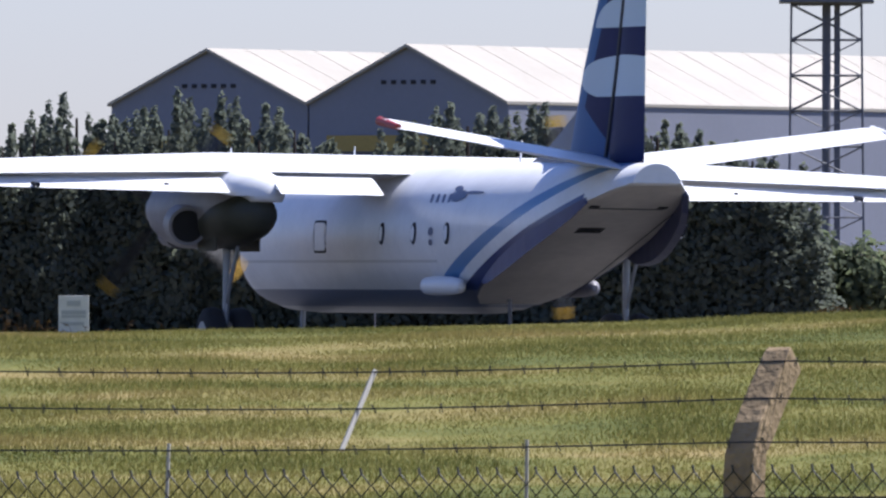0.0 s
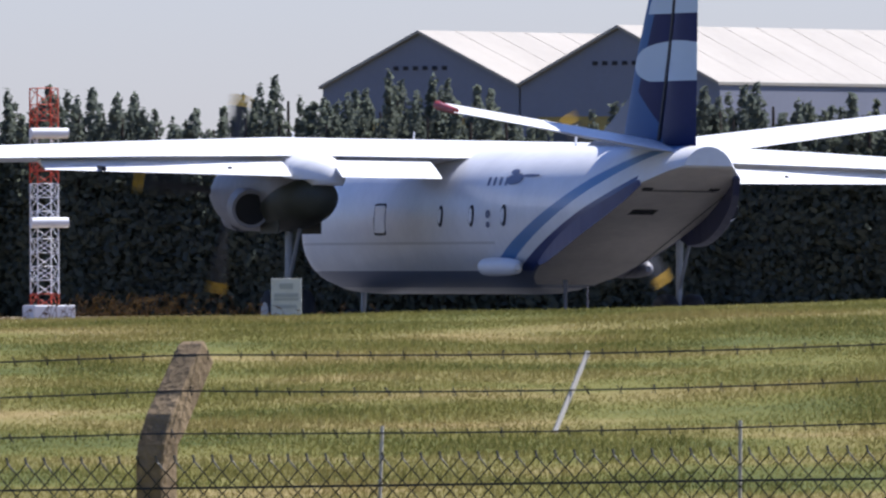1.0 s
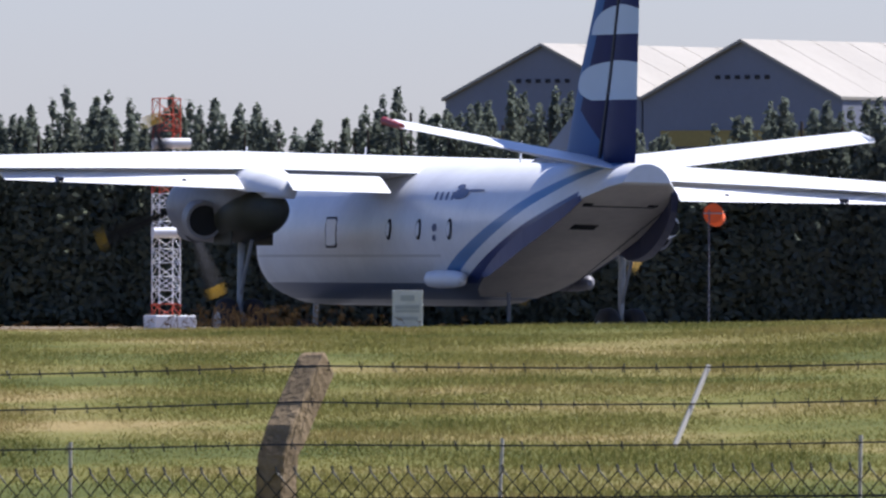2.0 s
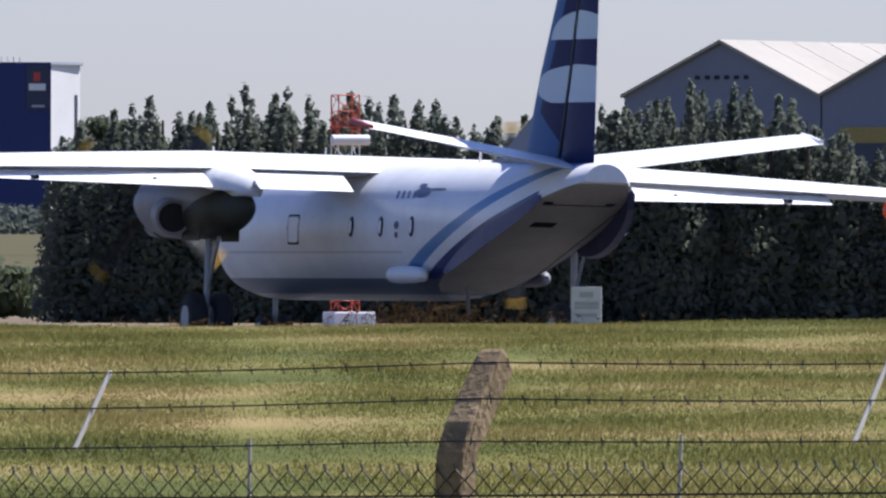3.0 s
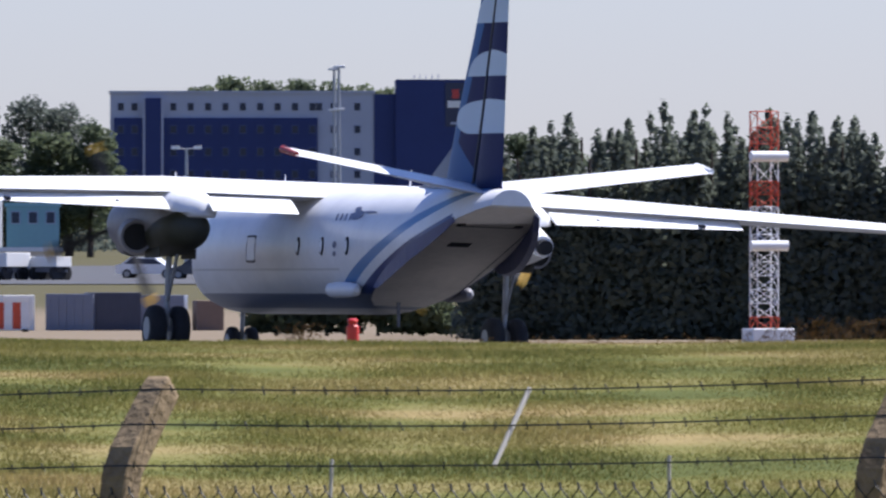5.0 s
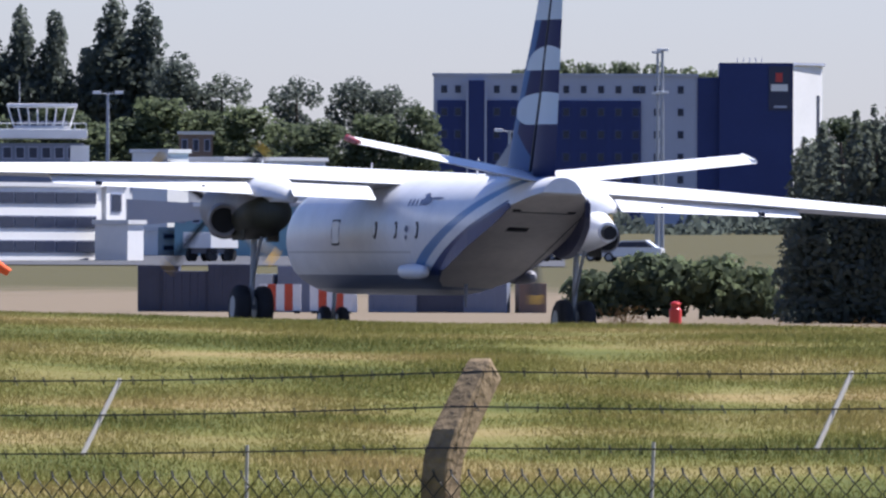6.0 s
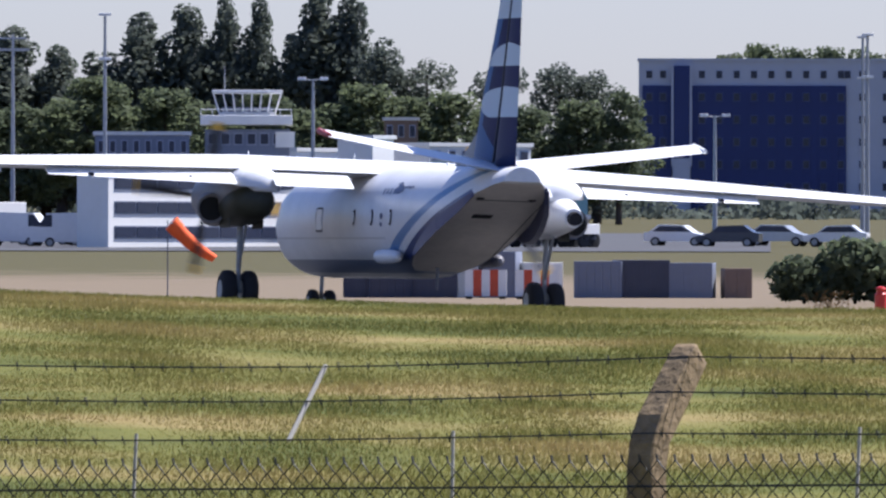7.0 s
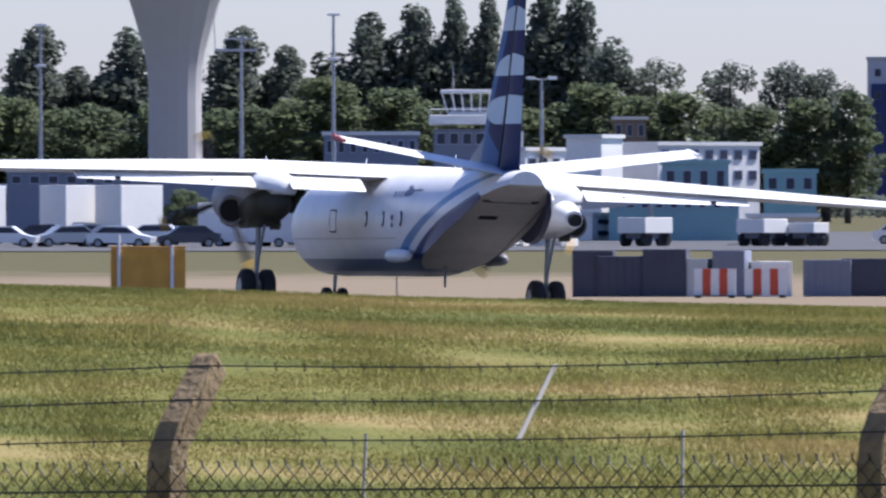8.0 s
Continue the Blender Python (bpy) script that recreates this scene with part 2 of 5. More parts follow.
def box(bm, x0, x1, y0, y1, z0, z1, m=None, bevel=0.0):
    r = bmesh.ops.create_cube(bm, size=1.0, matrix=Matrix.Translation(((x0 + x1) / 2, (y0 + y1) / 2, (z0 + z1) / 2)) @ Matrix.Diagonal((abs(x1 - x0), abs(y1 - y0), abs(z1 - z0), 1)))
    vs = r["verts"]
    if bevel:
        es = list({e for v in vs for e in v.link_edges})
        r2 = bmesh.ops.bevel(bm, geom=es, offset=bevel, segments=2, affect="EDGES", profile=0.5)
        vs = list({v for f in r2["faces"] for v in f.verts} | {v for v in vs if v.is_valid})
    if m is not None:
        bmesh.ops.transform(bm, matrix=m, verts=vs)
    return bm


def boxbm(*a, **k):
    return box(bmesh.new(), *a, **k)


def rod(bm, a, b, r0, r1=None, n=8, caps=True):
    a, b = Vector(a), Vector(b)
    d = b - a
    q = d.to_track_quat("Z", "Y").to_matrix().to_4x4()
    bmesh.ops.create_cone(bm, cap_ends=caps, segments=n, radius1=r0, radius2=r0 if r1 is None else r1, depth=d.length, matrix=Matrix.Translation((a + b) / 2) @ q)
    return bm


def loft(rings, close_a=True, close_b=True, bm=None):
    bm = bm or bmesh.new()
    vr = [[bm.verts.new(p) for p in r] for r in rings]
    for a, b in zip(vr, vr[1:]):
        n = len(a)
        for i in range(n):
            bm.faces.new((a[i], a[(i + 1) % n], b[(i + 1) % n], b[i]))
    if close_a:
        bm.faces.new(vr[0][::-1])
    if close_b:
        bm.faces.new(vr[-1])
    bmesh.ops.recalc_face_normals(bm, faces=bm.faces)
    return bm


def lerp(tab, x):
    return float(np.interp(x, [a for a, b in tab], [b for a, b in tab]))


def at(az, d, z=0.0):
    return Vector((-math.sin(radians(az)) * d, math.cos(radians(az)) * d, z))


def height(el, d):
    return EYE + d * math.tan(radians(el))


# ---- ground ----
CREST = 190.0


def ground_z(az, d):
    crest = height(-0.224 + 0.0042 * (az - 1.2) ** 2 if abs(az - 1.2) < 8 else -0.224 + 0.27, CREST)
    wave = 0.05 * noise.noise((az * 1.7, d * 0.03, 0.0)) if d < 210 else 0.0
    prof = [(0, 0.0), (12, 0.0), (45, -1.0), (56, -1.0), (CREST - 12, crest - 0.10), (CREST, crest), (CREST + 12, crest - 0.18), (250, 0.0), (620, 0.0), (1300, 3.6), (4800, 20.0)]
    return lerp(prof, d) + wave * min(1.0, max(0.0, (d - 60) / 50)) * (0.3 if d > 170 else 1)


def make_ground():
    bm = bmesh.new()
    azs = [-180 + 12 * i for i in range(14)] + list(np.arange(-10, 12.01, 0.5)) + [24 + 12 * i for i in range(14)]
    ds = [3, 8, 12, 20, 30, 38, 45, 50, 56] + list(range(62, 236, 4)) + [236, 243, 250, 300, 400, 500, 620, 760, 950, 1150, 1300, 1700, 2300, 3200, 4800]
    rows = [[bm.verts.new(at(a, d, ground_z(a, d))) for a in azs[:-1]] for d in ds]
    n = len(rows[0])
    for r0, r1 in zip(rows, rows[1:]):
        for i in range(n):
            bm.faces.new((r0[i], r0[(i + 1) % n], r1[(i + 1) % n], r1[i]))
    bm.faces.new(rows[0])
    bmesh.ops.recalc_face_normals(bm, faces=bm.faces)
    if sum(f.normal.z for f in bm.faces) < 0:
        bmesh.ops.reverse_faces(bm, faces=bm.faces)
    g = smooth(part("ground", bm, M_GRASS), 60)
    tagged(g, "mown airfield grass, green with dry straw patches", "ground", kind="structure")
    # runway: a low asphalt slab along the take-off line
    fw = Vector((-0.3276, 0.9448, 0)); lf = Vector((-0.9448, -0.3276, 0)); o = Vector((8.74, 281.98, 0))
    bm = bmesh.new()
    vs = [o + fw * a + lf * b for a, b in ((-25, -20), (300, -20), (300, 20), (-25, 20))]
    top = [bm.verts.new((v.x, v.y, 0.02)) for v in vs]
    bot = [bm.verts.new((v.x, v.y, -0.4)) for v in vs]
    bm.faces.new(top)
    for i in range(4):
        bm.faces.new((top[i], bot[i], bot[(i + 1) % 4], top[(i + 1) % 4]))
    bmesh.ops.recalc_face_normals(bm, faces=bm.faces)
    r = part("runway", bm, mat("asphalt", (0.055, 0.054, 0.055), rough=0.9, vary=0.25, scale=0.3, fine=8))
    tagged(r, "grey asphalt runway beyond the grass bank", "runway", kind="structure")


make_ground()


def make_blades(name, count, az0, az1, d0, d1, size, label):
    rng = np.random.default_rng(5)
    az = rng.uniform(az0, az1, count)
    d = np.sqrt(rng.uniform(d0 * d0, d1 * d1, count))
    # patchy growth
    xs, ys = -np.sin(np.radians(az)) * d, np.cos(np.radians(az)) * d
    patch = 0.5 + 0.5 * np.sin(xs * 0.9 + 2 * np.sin(ys * 0.16)) * np.sin(ys * 0.33 + xs * 0.21)
    ga, gd = np.arange(az0, az1 + 0.26, 0.25), np.arange(d0, d1 + 2.1, 2.0)
    grid = np.array([[ground_z(a, q) for q in gd] for a in ga])
    ia, idd = np.clip(((az - az0) / 0.25).astype(int), 0, len(ga) - 2), np.clip(((d - d0) / 2).astype(int), 0, len(gd) - 2)
    fa, fd = (az - az0) / 0.25 - ia, (d - d0) / 2 - idd
    z = (grid[ia, idd] * (1 - fa) * (1 - fd) + grid[ia + 1, idd] * fa * (1 - fd) + grid[ia, idd + 1] * (1 - fa) * fd + grid[ia + 1, idd + 1] * fa * fd) - 0.01
    h = size * rng.uniform(0.35, 1.0, count) * (0.45 + 0.75 * patch)
    ang = rng.uniform(0, 2 * np.pi, count)
    wd = rng.uniform(0.004, 0.010, count)
    lx, ly = rng.normal(0, 0.35, count) * h, rng.normal(0, 0.35, count) * h
    co = np.empty((count, 3, 3))
    co[:, 0] = np.stack([xs - np.cos(ang) * wd, ys - np.sin(ang) * wd, z], 1)
    co[:, 1] = np.stack([xs + np.cos(ang) * wd, ys + np.sin(ang) * wd, z], 1)
    co[:, 2] = np.stack([xs + lx, ys + ly, z + h], 1)
    me = bpy.data.meshes.new(name)
    me.vertices.add(count * 3)
    me.vertices.foreach_set("co", co.ravel())
    me.loops.add(count * 3)
    me.loops.foreach_set("vertex_index", np.arange(count * 3))
    me.polygons.add(count)
    me.polygons.foreach_set("loop_start", np.arange(count) * 3)
    me.update()
    me.materials.append(M_BLADES)
    return tagged(new(name, me), label, "grass", kind="stuff")


make_blades("grass", 850000, -4.2, 6.8, 104, 196, 0.072, "short mown grass blades with dry straw tips on the bank")

# ---- airliner ----
FUS_R, FUS_Z = 1.40, 2.40


def ramp_z(x):
    return max(-5.0, -0.264 * x - 0.10)


def section(x):
    """One fuselage ring: a circle, cut flat along the rear ramp."""
    r = lerp([(-13.15, 0.48), (-12.75, 0.72), (-11.8, 0.98), (-9.5, 1.22), (-5.5, 1.38), (-4, 1.40), (6.3, 1.40), (7.6, 1.27), (8.6, 0.98), (9.3, 0.62), (9.6, 0.32), (9.72, 0.08)], x)
    zc = lerp([(-13.15, 3.24), (-12.75, 3.02), (-11.8, 2.77), (-9.5, 2.54), (-5.5, 2.42), (-4, 2.40), (6.3, 2.40), (7.6, 2.30), (8.6, 2.12), (9.3, 1.95), (9.72, 1.85)], x)
    zb = ramp_z(x) if x < -4.0 else -9
    cut = math.acos(max(-1, min(1, (zc - zb) / r))) if zb > zc - r else 0.0
    a0 = max(cut, 0.2 * math.pi)
    out = []
    for i in range(8):                       # across the bottom
        a = a0 * (-1 + 2 * i / 8)
        y = r * math.sin(a) if cut < a0 else r * math.sin(cut) * (-1 + 2 * i / 8)
        out.append((x, y, max(zc - r * math.cos(a), zb)))
    for i in range(32):                      # up one side, over the top and down the other
        a = a0 + (2 * math.pi - 2 * a0) * i / 32
        out.append((x, r * math.sin(a), zc - r * math.cos(a)))
    return out


def ramp_half(x):
    """Half the width of the flat underside."""
    return max(0.15, max(p[1] for p in section(x)[:9] if abs(p[2] - ramp_z(x)) < 1e-3))


def airfoil(chord, thick, n=9):
    """Closed outline, x back from 0 to -chord, with a blunt nose."""
    up, lo = [], []
    for i in range(n + 1):
        u = (1 - math.cos(math.pi * i / n)) / 2
        t = 5 * thick * (0.2969 * math.sqrt(u) - 0.126 * u - 0.3516 * u * u + 0.2843 * u ** 3 - 0.1036 * u ** 4)
        up.append((-u * chord, t * chord * 1.5))
        lo.append((-u * chord, -t * chord * 0.5))
    return up + lo[-2:0:-1]


def wing_surface(stations, thick, droop=0.0):
    """Loft over stations of (leading x, y, z, chord)."""
    return loft([[(lx + px, y, z + pz + droop * px / c) for px, pz in airfoil(c, thick)] for lx, y, z, c in stations])


def mirror(bm):
    for v in bm.verts:
        v.co.y = -v.co.y
    bmesh.ops.reverse_faces(bm, faces=bm.faces)
    return bm


def make_airliner():
    plane = empty("airliner")
    tagged(plane, "white twin-propeller cargo airliner with blue stripes, rolling on the runway", "airplane")
    xs = [9.72, 9.6, 9.3, 9.0, 8.6, 8.1, 7.6, 7.0, 6.3, 4, 2, 0, -2, -3.2, -4.0] + [-4.4 - 0.4 * i for i in range(20)] + [-12.4, -12.75, -13.0, -13.15]
    bm = loft([section(x) for x in xs])
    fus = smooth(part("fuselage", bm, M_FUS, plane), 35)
    # worn ramp under the upswept tail, one panel a few millimetres proud
    bm = bmesh.new()
    rows = []
    for x in [-4.9 - 0.5 * i for i in range(15)] + [-12.3, -12.7, -12.98]:
        rows.append((x, ramp_half(x) - 0.05, ramp_z(x)))
    va = [[bm.verts.new((x, s * hw, z - 0.012)) for s in (-1, 1)] for x, hw, z in rows]
    for a, b in zip(va, va[1:]):
        bm.faces.new((a[0], a[1], b[1], b[0]))
    bmesh.ops.solidify(bm, geom=list(bm.faces), thickness=0.008)
    ramp = part("cargo_ramp", bm, M_PATCH, plane, "worn pale grey cargo ramp under the tail")
    n = Vector((0.264, 0, -1)).normalized()

    def on_ramp(name, x0, x1, y0, y1, m):
        bm = bmesh.new()
        c = [bm.verts.new(Vector((x, y, ramp_z(x))) + n * 0.022) for x, y in ((x0, y0), (x1, y0), (x1, y1), (x0, y1))]
        bm.faces.new(c)
        bmesh.ops.solidify(bm, geom=list(bm.faces), thickness=0.012)
        part(name, bm, m, ramp)
    on_ramp("vent", -9.85, -10.2, -0.05, 0.45, M_SEAM)
    on_ramp("gap", -11.45, -11.51, -0.72, 0.72, M_SEAM)
    on_ramp("hinge", -11.53, -11.68, 0.55, 0.75, M_SEAM)
    on_ramp("hinge", -11.53, -11.68, -0.75, -0.55, M_SEAM)
    on_ramp("gap", -5.2, -11.5, -0.99, -0.965, M_SEAM)
    # dark strakes along the ramp's edges
    for s in (1, -1):
        rings = []
        x_a, run = (-6.4, 5.5) if s > 0 else (-8.2, 4.3)
        for x in [x_a - run * i / 11 for i in range(12)]:
            k = math.sin(math.pi * min(1, max(0, (x_a - x) / run))) ** 0.6
            hw = ramp_half(x)
            z = ramp_z(x)
            d = 0.05 + (0.24 if s > 0 else 0.46) * k
            rings.append([(x, s * (hw + 0.02), z + 0.06), (x, s * (hw - 0.05), z + 0.05), (x, s * (hw - 0.03), z - d * 0.9), (x, s * (hw + (0.0 if s > 0 else 0.10)), z - d)])
        part("strake", loft(rings), M_STRIPE if s > 0 else mat_strake, plane, "dark blue strake beside the ramp")
    # wing with a flat centre and drooping outer panels
    st = [(0.35, -14.6, 3.31, 0.9), (0.55, -14.1, 3.34, 1.25), (1.25, -7.0, 3.53, 2.45), (1.75, -3.9, 3.59, 3.0), (1.75, 3.9, 3.59, 3.0), (1.25, 7.0, 3.53, 2.45), (0.55, 14.1, 3.34, 1.25), (0.35, 14.6, 3.31, 0.9)]
    smooth(part("wing", wing_surface(st, 0.165), M_WHITE, plane), 50)
    # flaps, lowered a little, each on its own
    for s in (1, -1):
        for y0, y1, c0, c1, x0, x1 in ((1.55, 3.55, 0.95, 0.95, -1.18, -1.18), (4.5, 9.15, 0.85, 0.62, -1.12, -0.55)):
            z0, z1 = (3.47 if y0 < 4 else 3.44) , (3.47 if y0 < 4 else 3.43)
            rings = []
            for y, c, x, z in ((y0, c0, x0, z0), (y1, c1, x1, z1)):
                dr = math.radians(18)
                rings.append([(x + px * math.cos(dr) + pz * math.sin(dr), s * y, z + px * math.sin(dr) + pz * math.cos(dr)) for px, pz in airfoil(c, 0.13, 7)])
            bm = loft(rings)
            smooth(part("flap", bm, M_WHITE, plane), 40)
        for y in (5.6, 8.1, 2.4):
            zz = 3.36 - (0.012 * (y - 4) if y > 4 else 0)
            bm = bmesh.new()
            rod(bm, (-1.0, s * y, zz), (-1.5, s * y, zz - 0.04), 0.03, 0.05, 8)
            part("flap_bracket", bm, M_SEAM, plane)
    # tailplane with dihedral, red tip on one side
    for s in (1, -1):
        smooth(part("tailplane", wing_surface([(-9.75, s * 0.3, 3.76, 2.7), (-11.25, s * 4.52, 4.40, 1.42), (-11.5, s * 4.74, 4.43, 1.1)], 0.085, 0.16), M_WHITE, plane), 50)
        bm = bmesh.new()
        rod(bm, (-11.45, s * 4.70, 4.42), (-12.55, s * 4.70, 4.30), 0.085, 0.06, 10)
        smooth(part("tailplane_tip", bm, M_RED if s > 0 else M_WHITE, plane, "dark red tailplane tip" if s > 0 else ""), 50)
    # fin, dorsal fin and rudder
    def fin_ring(z, le, te, t):
        c = le - te
        pts = airfoil(c, t)
        return [(le + px, pz, z) for px, pz in pts]
    smooth(part("fin", loft([fin_ring(3.55, -8.3, -10.55, 0.12), fin_ring(5.42, -9.15, -11.05, 0.12), fin_ring(7.02, -10.06, -11.42, 0.12), fin_ring(8.35, -10.70, -11.72, 0.11)]), M_FIN, plane, "dark blue fin with pale rounded patches"), 50)
    smooth(part("rudder", loft([fin_ring(3.74, -10.52, -12.42, 0.11), fin_ring(5.42, -11.01, -12.42, 0.11), fin_ring(7.02, -11.39, -12.42, 0.12), fin_ring(8.3, -11.70, -12.40, 0.12)]), M_FIN, plane, "dark blue rudder with pale patches"), 50)
    gap = [(3.85, -10.68, 0.158), (5.42, -11.12, 0.122), (7.02, -11.48, 0.098), (8.25, -11.76, 0.070)]
    part("rudder_gap", loft([[(x - 0.05, -t, z), (x + 0.05, -t, z), (x + 0.05, t, z), (x - 0.05, t, z)] for z, x, t in gap]), M_SEAM, plane, "dark rudder hinge line")
    # the dorsal fillet's dark colour carries the shadow it lies in
    dors = [(-5.6, 3.70, 0.03), (-6.65, 3.92, 0.08), (-7.6, 4.28, 0.10), (-8.65, 4.72, 0.10)]
    rings = [[(x, -t, 3.4), (x, -t * 0.6, (z + 3.4) / 2), (x, 0, z), (x, t * 0.6, (z + 3.4) / 2), (x, t, 3.4)] for x, z, t in dors]
    smooth(part("dorsal_fin", loft(rings), mat_strake, plane, "dark blue dorsal fillet ahead of the fin, shadow in its colour"), 40)
    # nacelles: white on the right, grey on the left with its shade painted in
    for s in (1, -1):
        tab_r = [(-1.5, 0.2), (-1.2, 0.45), (-0.6, 0.58), (1, 0.66), (2.6, 0.63), (3.5, 0.5), (3.75, 0.40)]
        tab_z = [(-1.5, 2.95), (1, 2.86), (3.75, 2.88)]
        rings = []
        for x in (3.75, 3.5, 3.0, 2.6, 1.8, 1, 0.4, 0, -0.3, -0.6, -0.9, -1.2, -1.5):
            r, zc = lerp(tab_r, x), lerp(tab_z, x)
            rings.append([(x, s * 3.95 + r * math.sin(2 * math.pi * i / 24), zc + r * 1.12 * math.cos(2 * math.pi * i / 24)) for i in range(24)])
        nac = smooth(part("nacelle", loft(rings), M_WHITE if s < 0 else M_GREYSKIN_SHADE, plane, "engine nacelle with soot-stained rear, the left one's shade in its grey"), 40)
        # dark gear bay fairing below and behind; the left one's olive includes its shadow
        rings = []
        for x, r, zc in ((1.2, 0.20, 2.42), (0.7, 0.46, 2.52), (0.0, 0.60, 2.62), (-0.6, 0.63, 2.70), (-1.1, 0.59, 2.75), (-1.4, 0.52, 2.78), (-1.6, 0.36, 2.80), (-1.68, 0.08, 2.80)):
            rings.append([(x, s * 3.93 + r * math.sin(2 * math.pi * i / 28), zc + r * 0.80 * math.cos(2 * math.pi * i / 28)) for i in range(28)])
        smooth(part("gear_bay", loft(rings), M_OLIVE if s > 0 else M_WHITE, nac, "sooty olive gear fairing with underside shadow in its colour" if s > 0 else ""), 60)
        # white fairing over the wing, running back between the flaps
        rings = []
        for x, r, zc in ((1.6, 0.10, 3.62), (0.8, 0.40, 3.48), (-0.2, 0.56, 3.38), (-0.8, 0.60, 3.29), (-1.2, 0.60, 3.24), (-1.5, 0.56, 3.19), (-1.68, 0.44, 3.16), (-1.76, 0.14, 3.14)):
            rings.append([(x, s * 3.90 + r * 1.08 * math.sin(2 * math.pi * i / 28), zc + r * 0.74 * max(-0.10 if s * math.sin(2 * math.pi * i / 28) > 0.3 else -0.42, math.cos(2 * math.pi * i / 28))) for i in range(28)])
        smooth(part("wing_fairing", loft(rings), M_WHITE, nac, "white fairing over the wing"), 60)
        # exhaust pipe on the outer side, a black disc painting in its dark inside
        bm = bmesh.new()
        a = Vector((1.1, s * 4.42, 2.60)); b = Vector((0.05, s * 4.70, 2.56))
        rod(bm, a, b, 0.42, 0.36, 24)
        ex = smooth(part("exhaust_pipe", bm, M_GREYSKIN_SHADE, nac, "dull metal exhaust pipe"), 40)
        bm = bmesh.new()
        rod(bm, b + (b - a).normalized() * -0.05, b + (b - a).normalized() * 0.012, 0.30, 0.30, 24)
        part("exhaust_mouth", bm, M_SOOT, ex)
        if s < 0:
            bm = bmesh.new()
            rod(bm, (-1.0, -3.95, 2.78), (-2.75, -3.95, 2.66), 0.56, 0.24, 24)
            bo = smooth(part("booster_cowl", bm, M_WHITE, nac, "white booster jet cowl"), 40)
            bm = bmesh.new()
            rod(bm, (-2.70, -3.95, 2.66), (-2.98, -3.95, 2.64), 0.18, 0.165, 18)
            part("booster_nozzle", bm, M_SOOT, bo, "black jet nozzle")
        # intake lip
        bm = bmesh.new()
        rod(bm, (3.7, s * 3.95, 2.42), (3.0, s * 3.95, 2.42), 0.22, 0.28, 16)
        part("intake", bm, M_GREYSKIN_SHADE, nac)
        # landing gear
        gear = part("main_gear", rod(rod(rod(bmesh.new(), (0, s * 3.95, 2.3), (0, s * 3.95, 0.56), 0.075, 0.06, 12), (0, s * 3.56, 0.53), (0, s * 4.34, 0.53), 0.05, 0.05, 10), (-0.7, s * 3.95, 2.2), (0, s * 3.95, 1.1), 0.04, 0.04, 8), M_STEEL, plane, "steel main gear leg")
        for k in (-0.27, 0.27):
            wheel(gear, (0, s * 3.95 + k, 0.525), 0.525, 0.19)
        for k in (-0.42, 0.42):
            bm = boxbm(-0.7, 0.45, s * 3.95 + k - 0.012, s * 3.95 + k + 0.012, 2.1, 2.4)
            part("gear_door", bm, M_OLIVE, gear)
    nose = part("nose_gear", rod(rod(bmesh.new(), (7.6, 0, 1.3), (7.65, 0, 0.36), 0.06, 0.05, 12), (7.65, -0.3, 0.35), (7.65, 0.3, 0.35), 0.04, 0.04, 10), M_STEEL, plane, "steel nose gear leg")
    for k in (-0.22, 0.22):
        wheel(nose, (7.65, k, 0.35), 0.35, 0.13)
    # pod low on each side, the right one greyed for shade; aerials, windows, markings
    for s in (1, -1):
        rings = []
        for x, r in ((-3.95, 0.08), (-4.02, 0.17), (-4.4, 0.19), (-5.4, 0.18), (-5.85, 0.15), (-5.95, 0.06)):
            rings.append([(x, s * 1.30 + 0.9 * r * math.sin(2 * math.pi * i / 16), 1.50 + 0.95 * r * math.cos(2 * math.pi * i / 16)) for i in range(16)])
        smooth(part("side_pod", loft(rings), M_WHITE if s > 0 else M_GREYSKIN_SHADE, plane, "white side pod" if s > 0 else "side pod with shade in its grey"), 45)

        def on_side(name, x, z, w, h, m, oval=True, proud=0.006, lab="", lean=0.0):
            bm = bmesh.new()
            n = 16
            dirs = []
            for i in range(n):
                a = 2 * math.pi * i / n
                e = 0.5 if oval else 0.18
                dx = (abs(math.cos(a)) ** e) * math.copysign(w / 2, math.cos(a)) if not oval else math.cos(a) * w / 2
                dz = (abs(math.sin(a)) ** e) * math.copysign(h / 2, math.sin(a)) if not oval else math.sin(a) * h / 2
                dx += lean * dz
                r = lerp([(-9.5, 1.22), (-5.5, 1.38), (-4, 1.40)], x)
                zc = lerp([(-9.5, 2.58), (-5.5, 2.42), (-4, 2.40)], x)
                yy = math.sqrt(max(0.02, r * r - (z + dz - zc) ** 2)) + proud
                dirs.append(bm.verts.new((x + dx, s * yy, z + dz)))
            bm.faces.new(dirs)
            bmesh.ops.solidify(bm, geom=list(bm.faces), thickness=0.01)
            return part(name, bm, m, plane, lab)
        for x in (-5.3, -3.4, -1.5):
            w = on_side("window", x, 2.47, 0.34, 0.42, M_SEAM, True, 0.006, "round cabin window")
            on_side("pane", x + 0.03, 2.47, 0.22, 0.29, M_WHITE, True, 0.014).parent = w
        on_side("door", 2.3, 2.42, 0.75, 0.62, M_SEAM, False, 0.006, "door outline")
        on_side("door_panel", 2.3, 2.42, 0.66, 0.54, M_FUS, False, 0.012)
        on_side("marking", -4.4, 2.50, 0.30, 0.16, M_MARK, True, 0.006, "small blue-grey emblem")
        on_side("marking", -4.4, 2.30, 0.22, 0.12, M_MARK, True, 0.006)
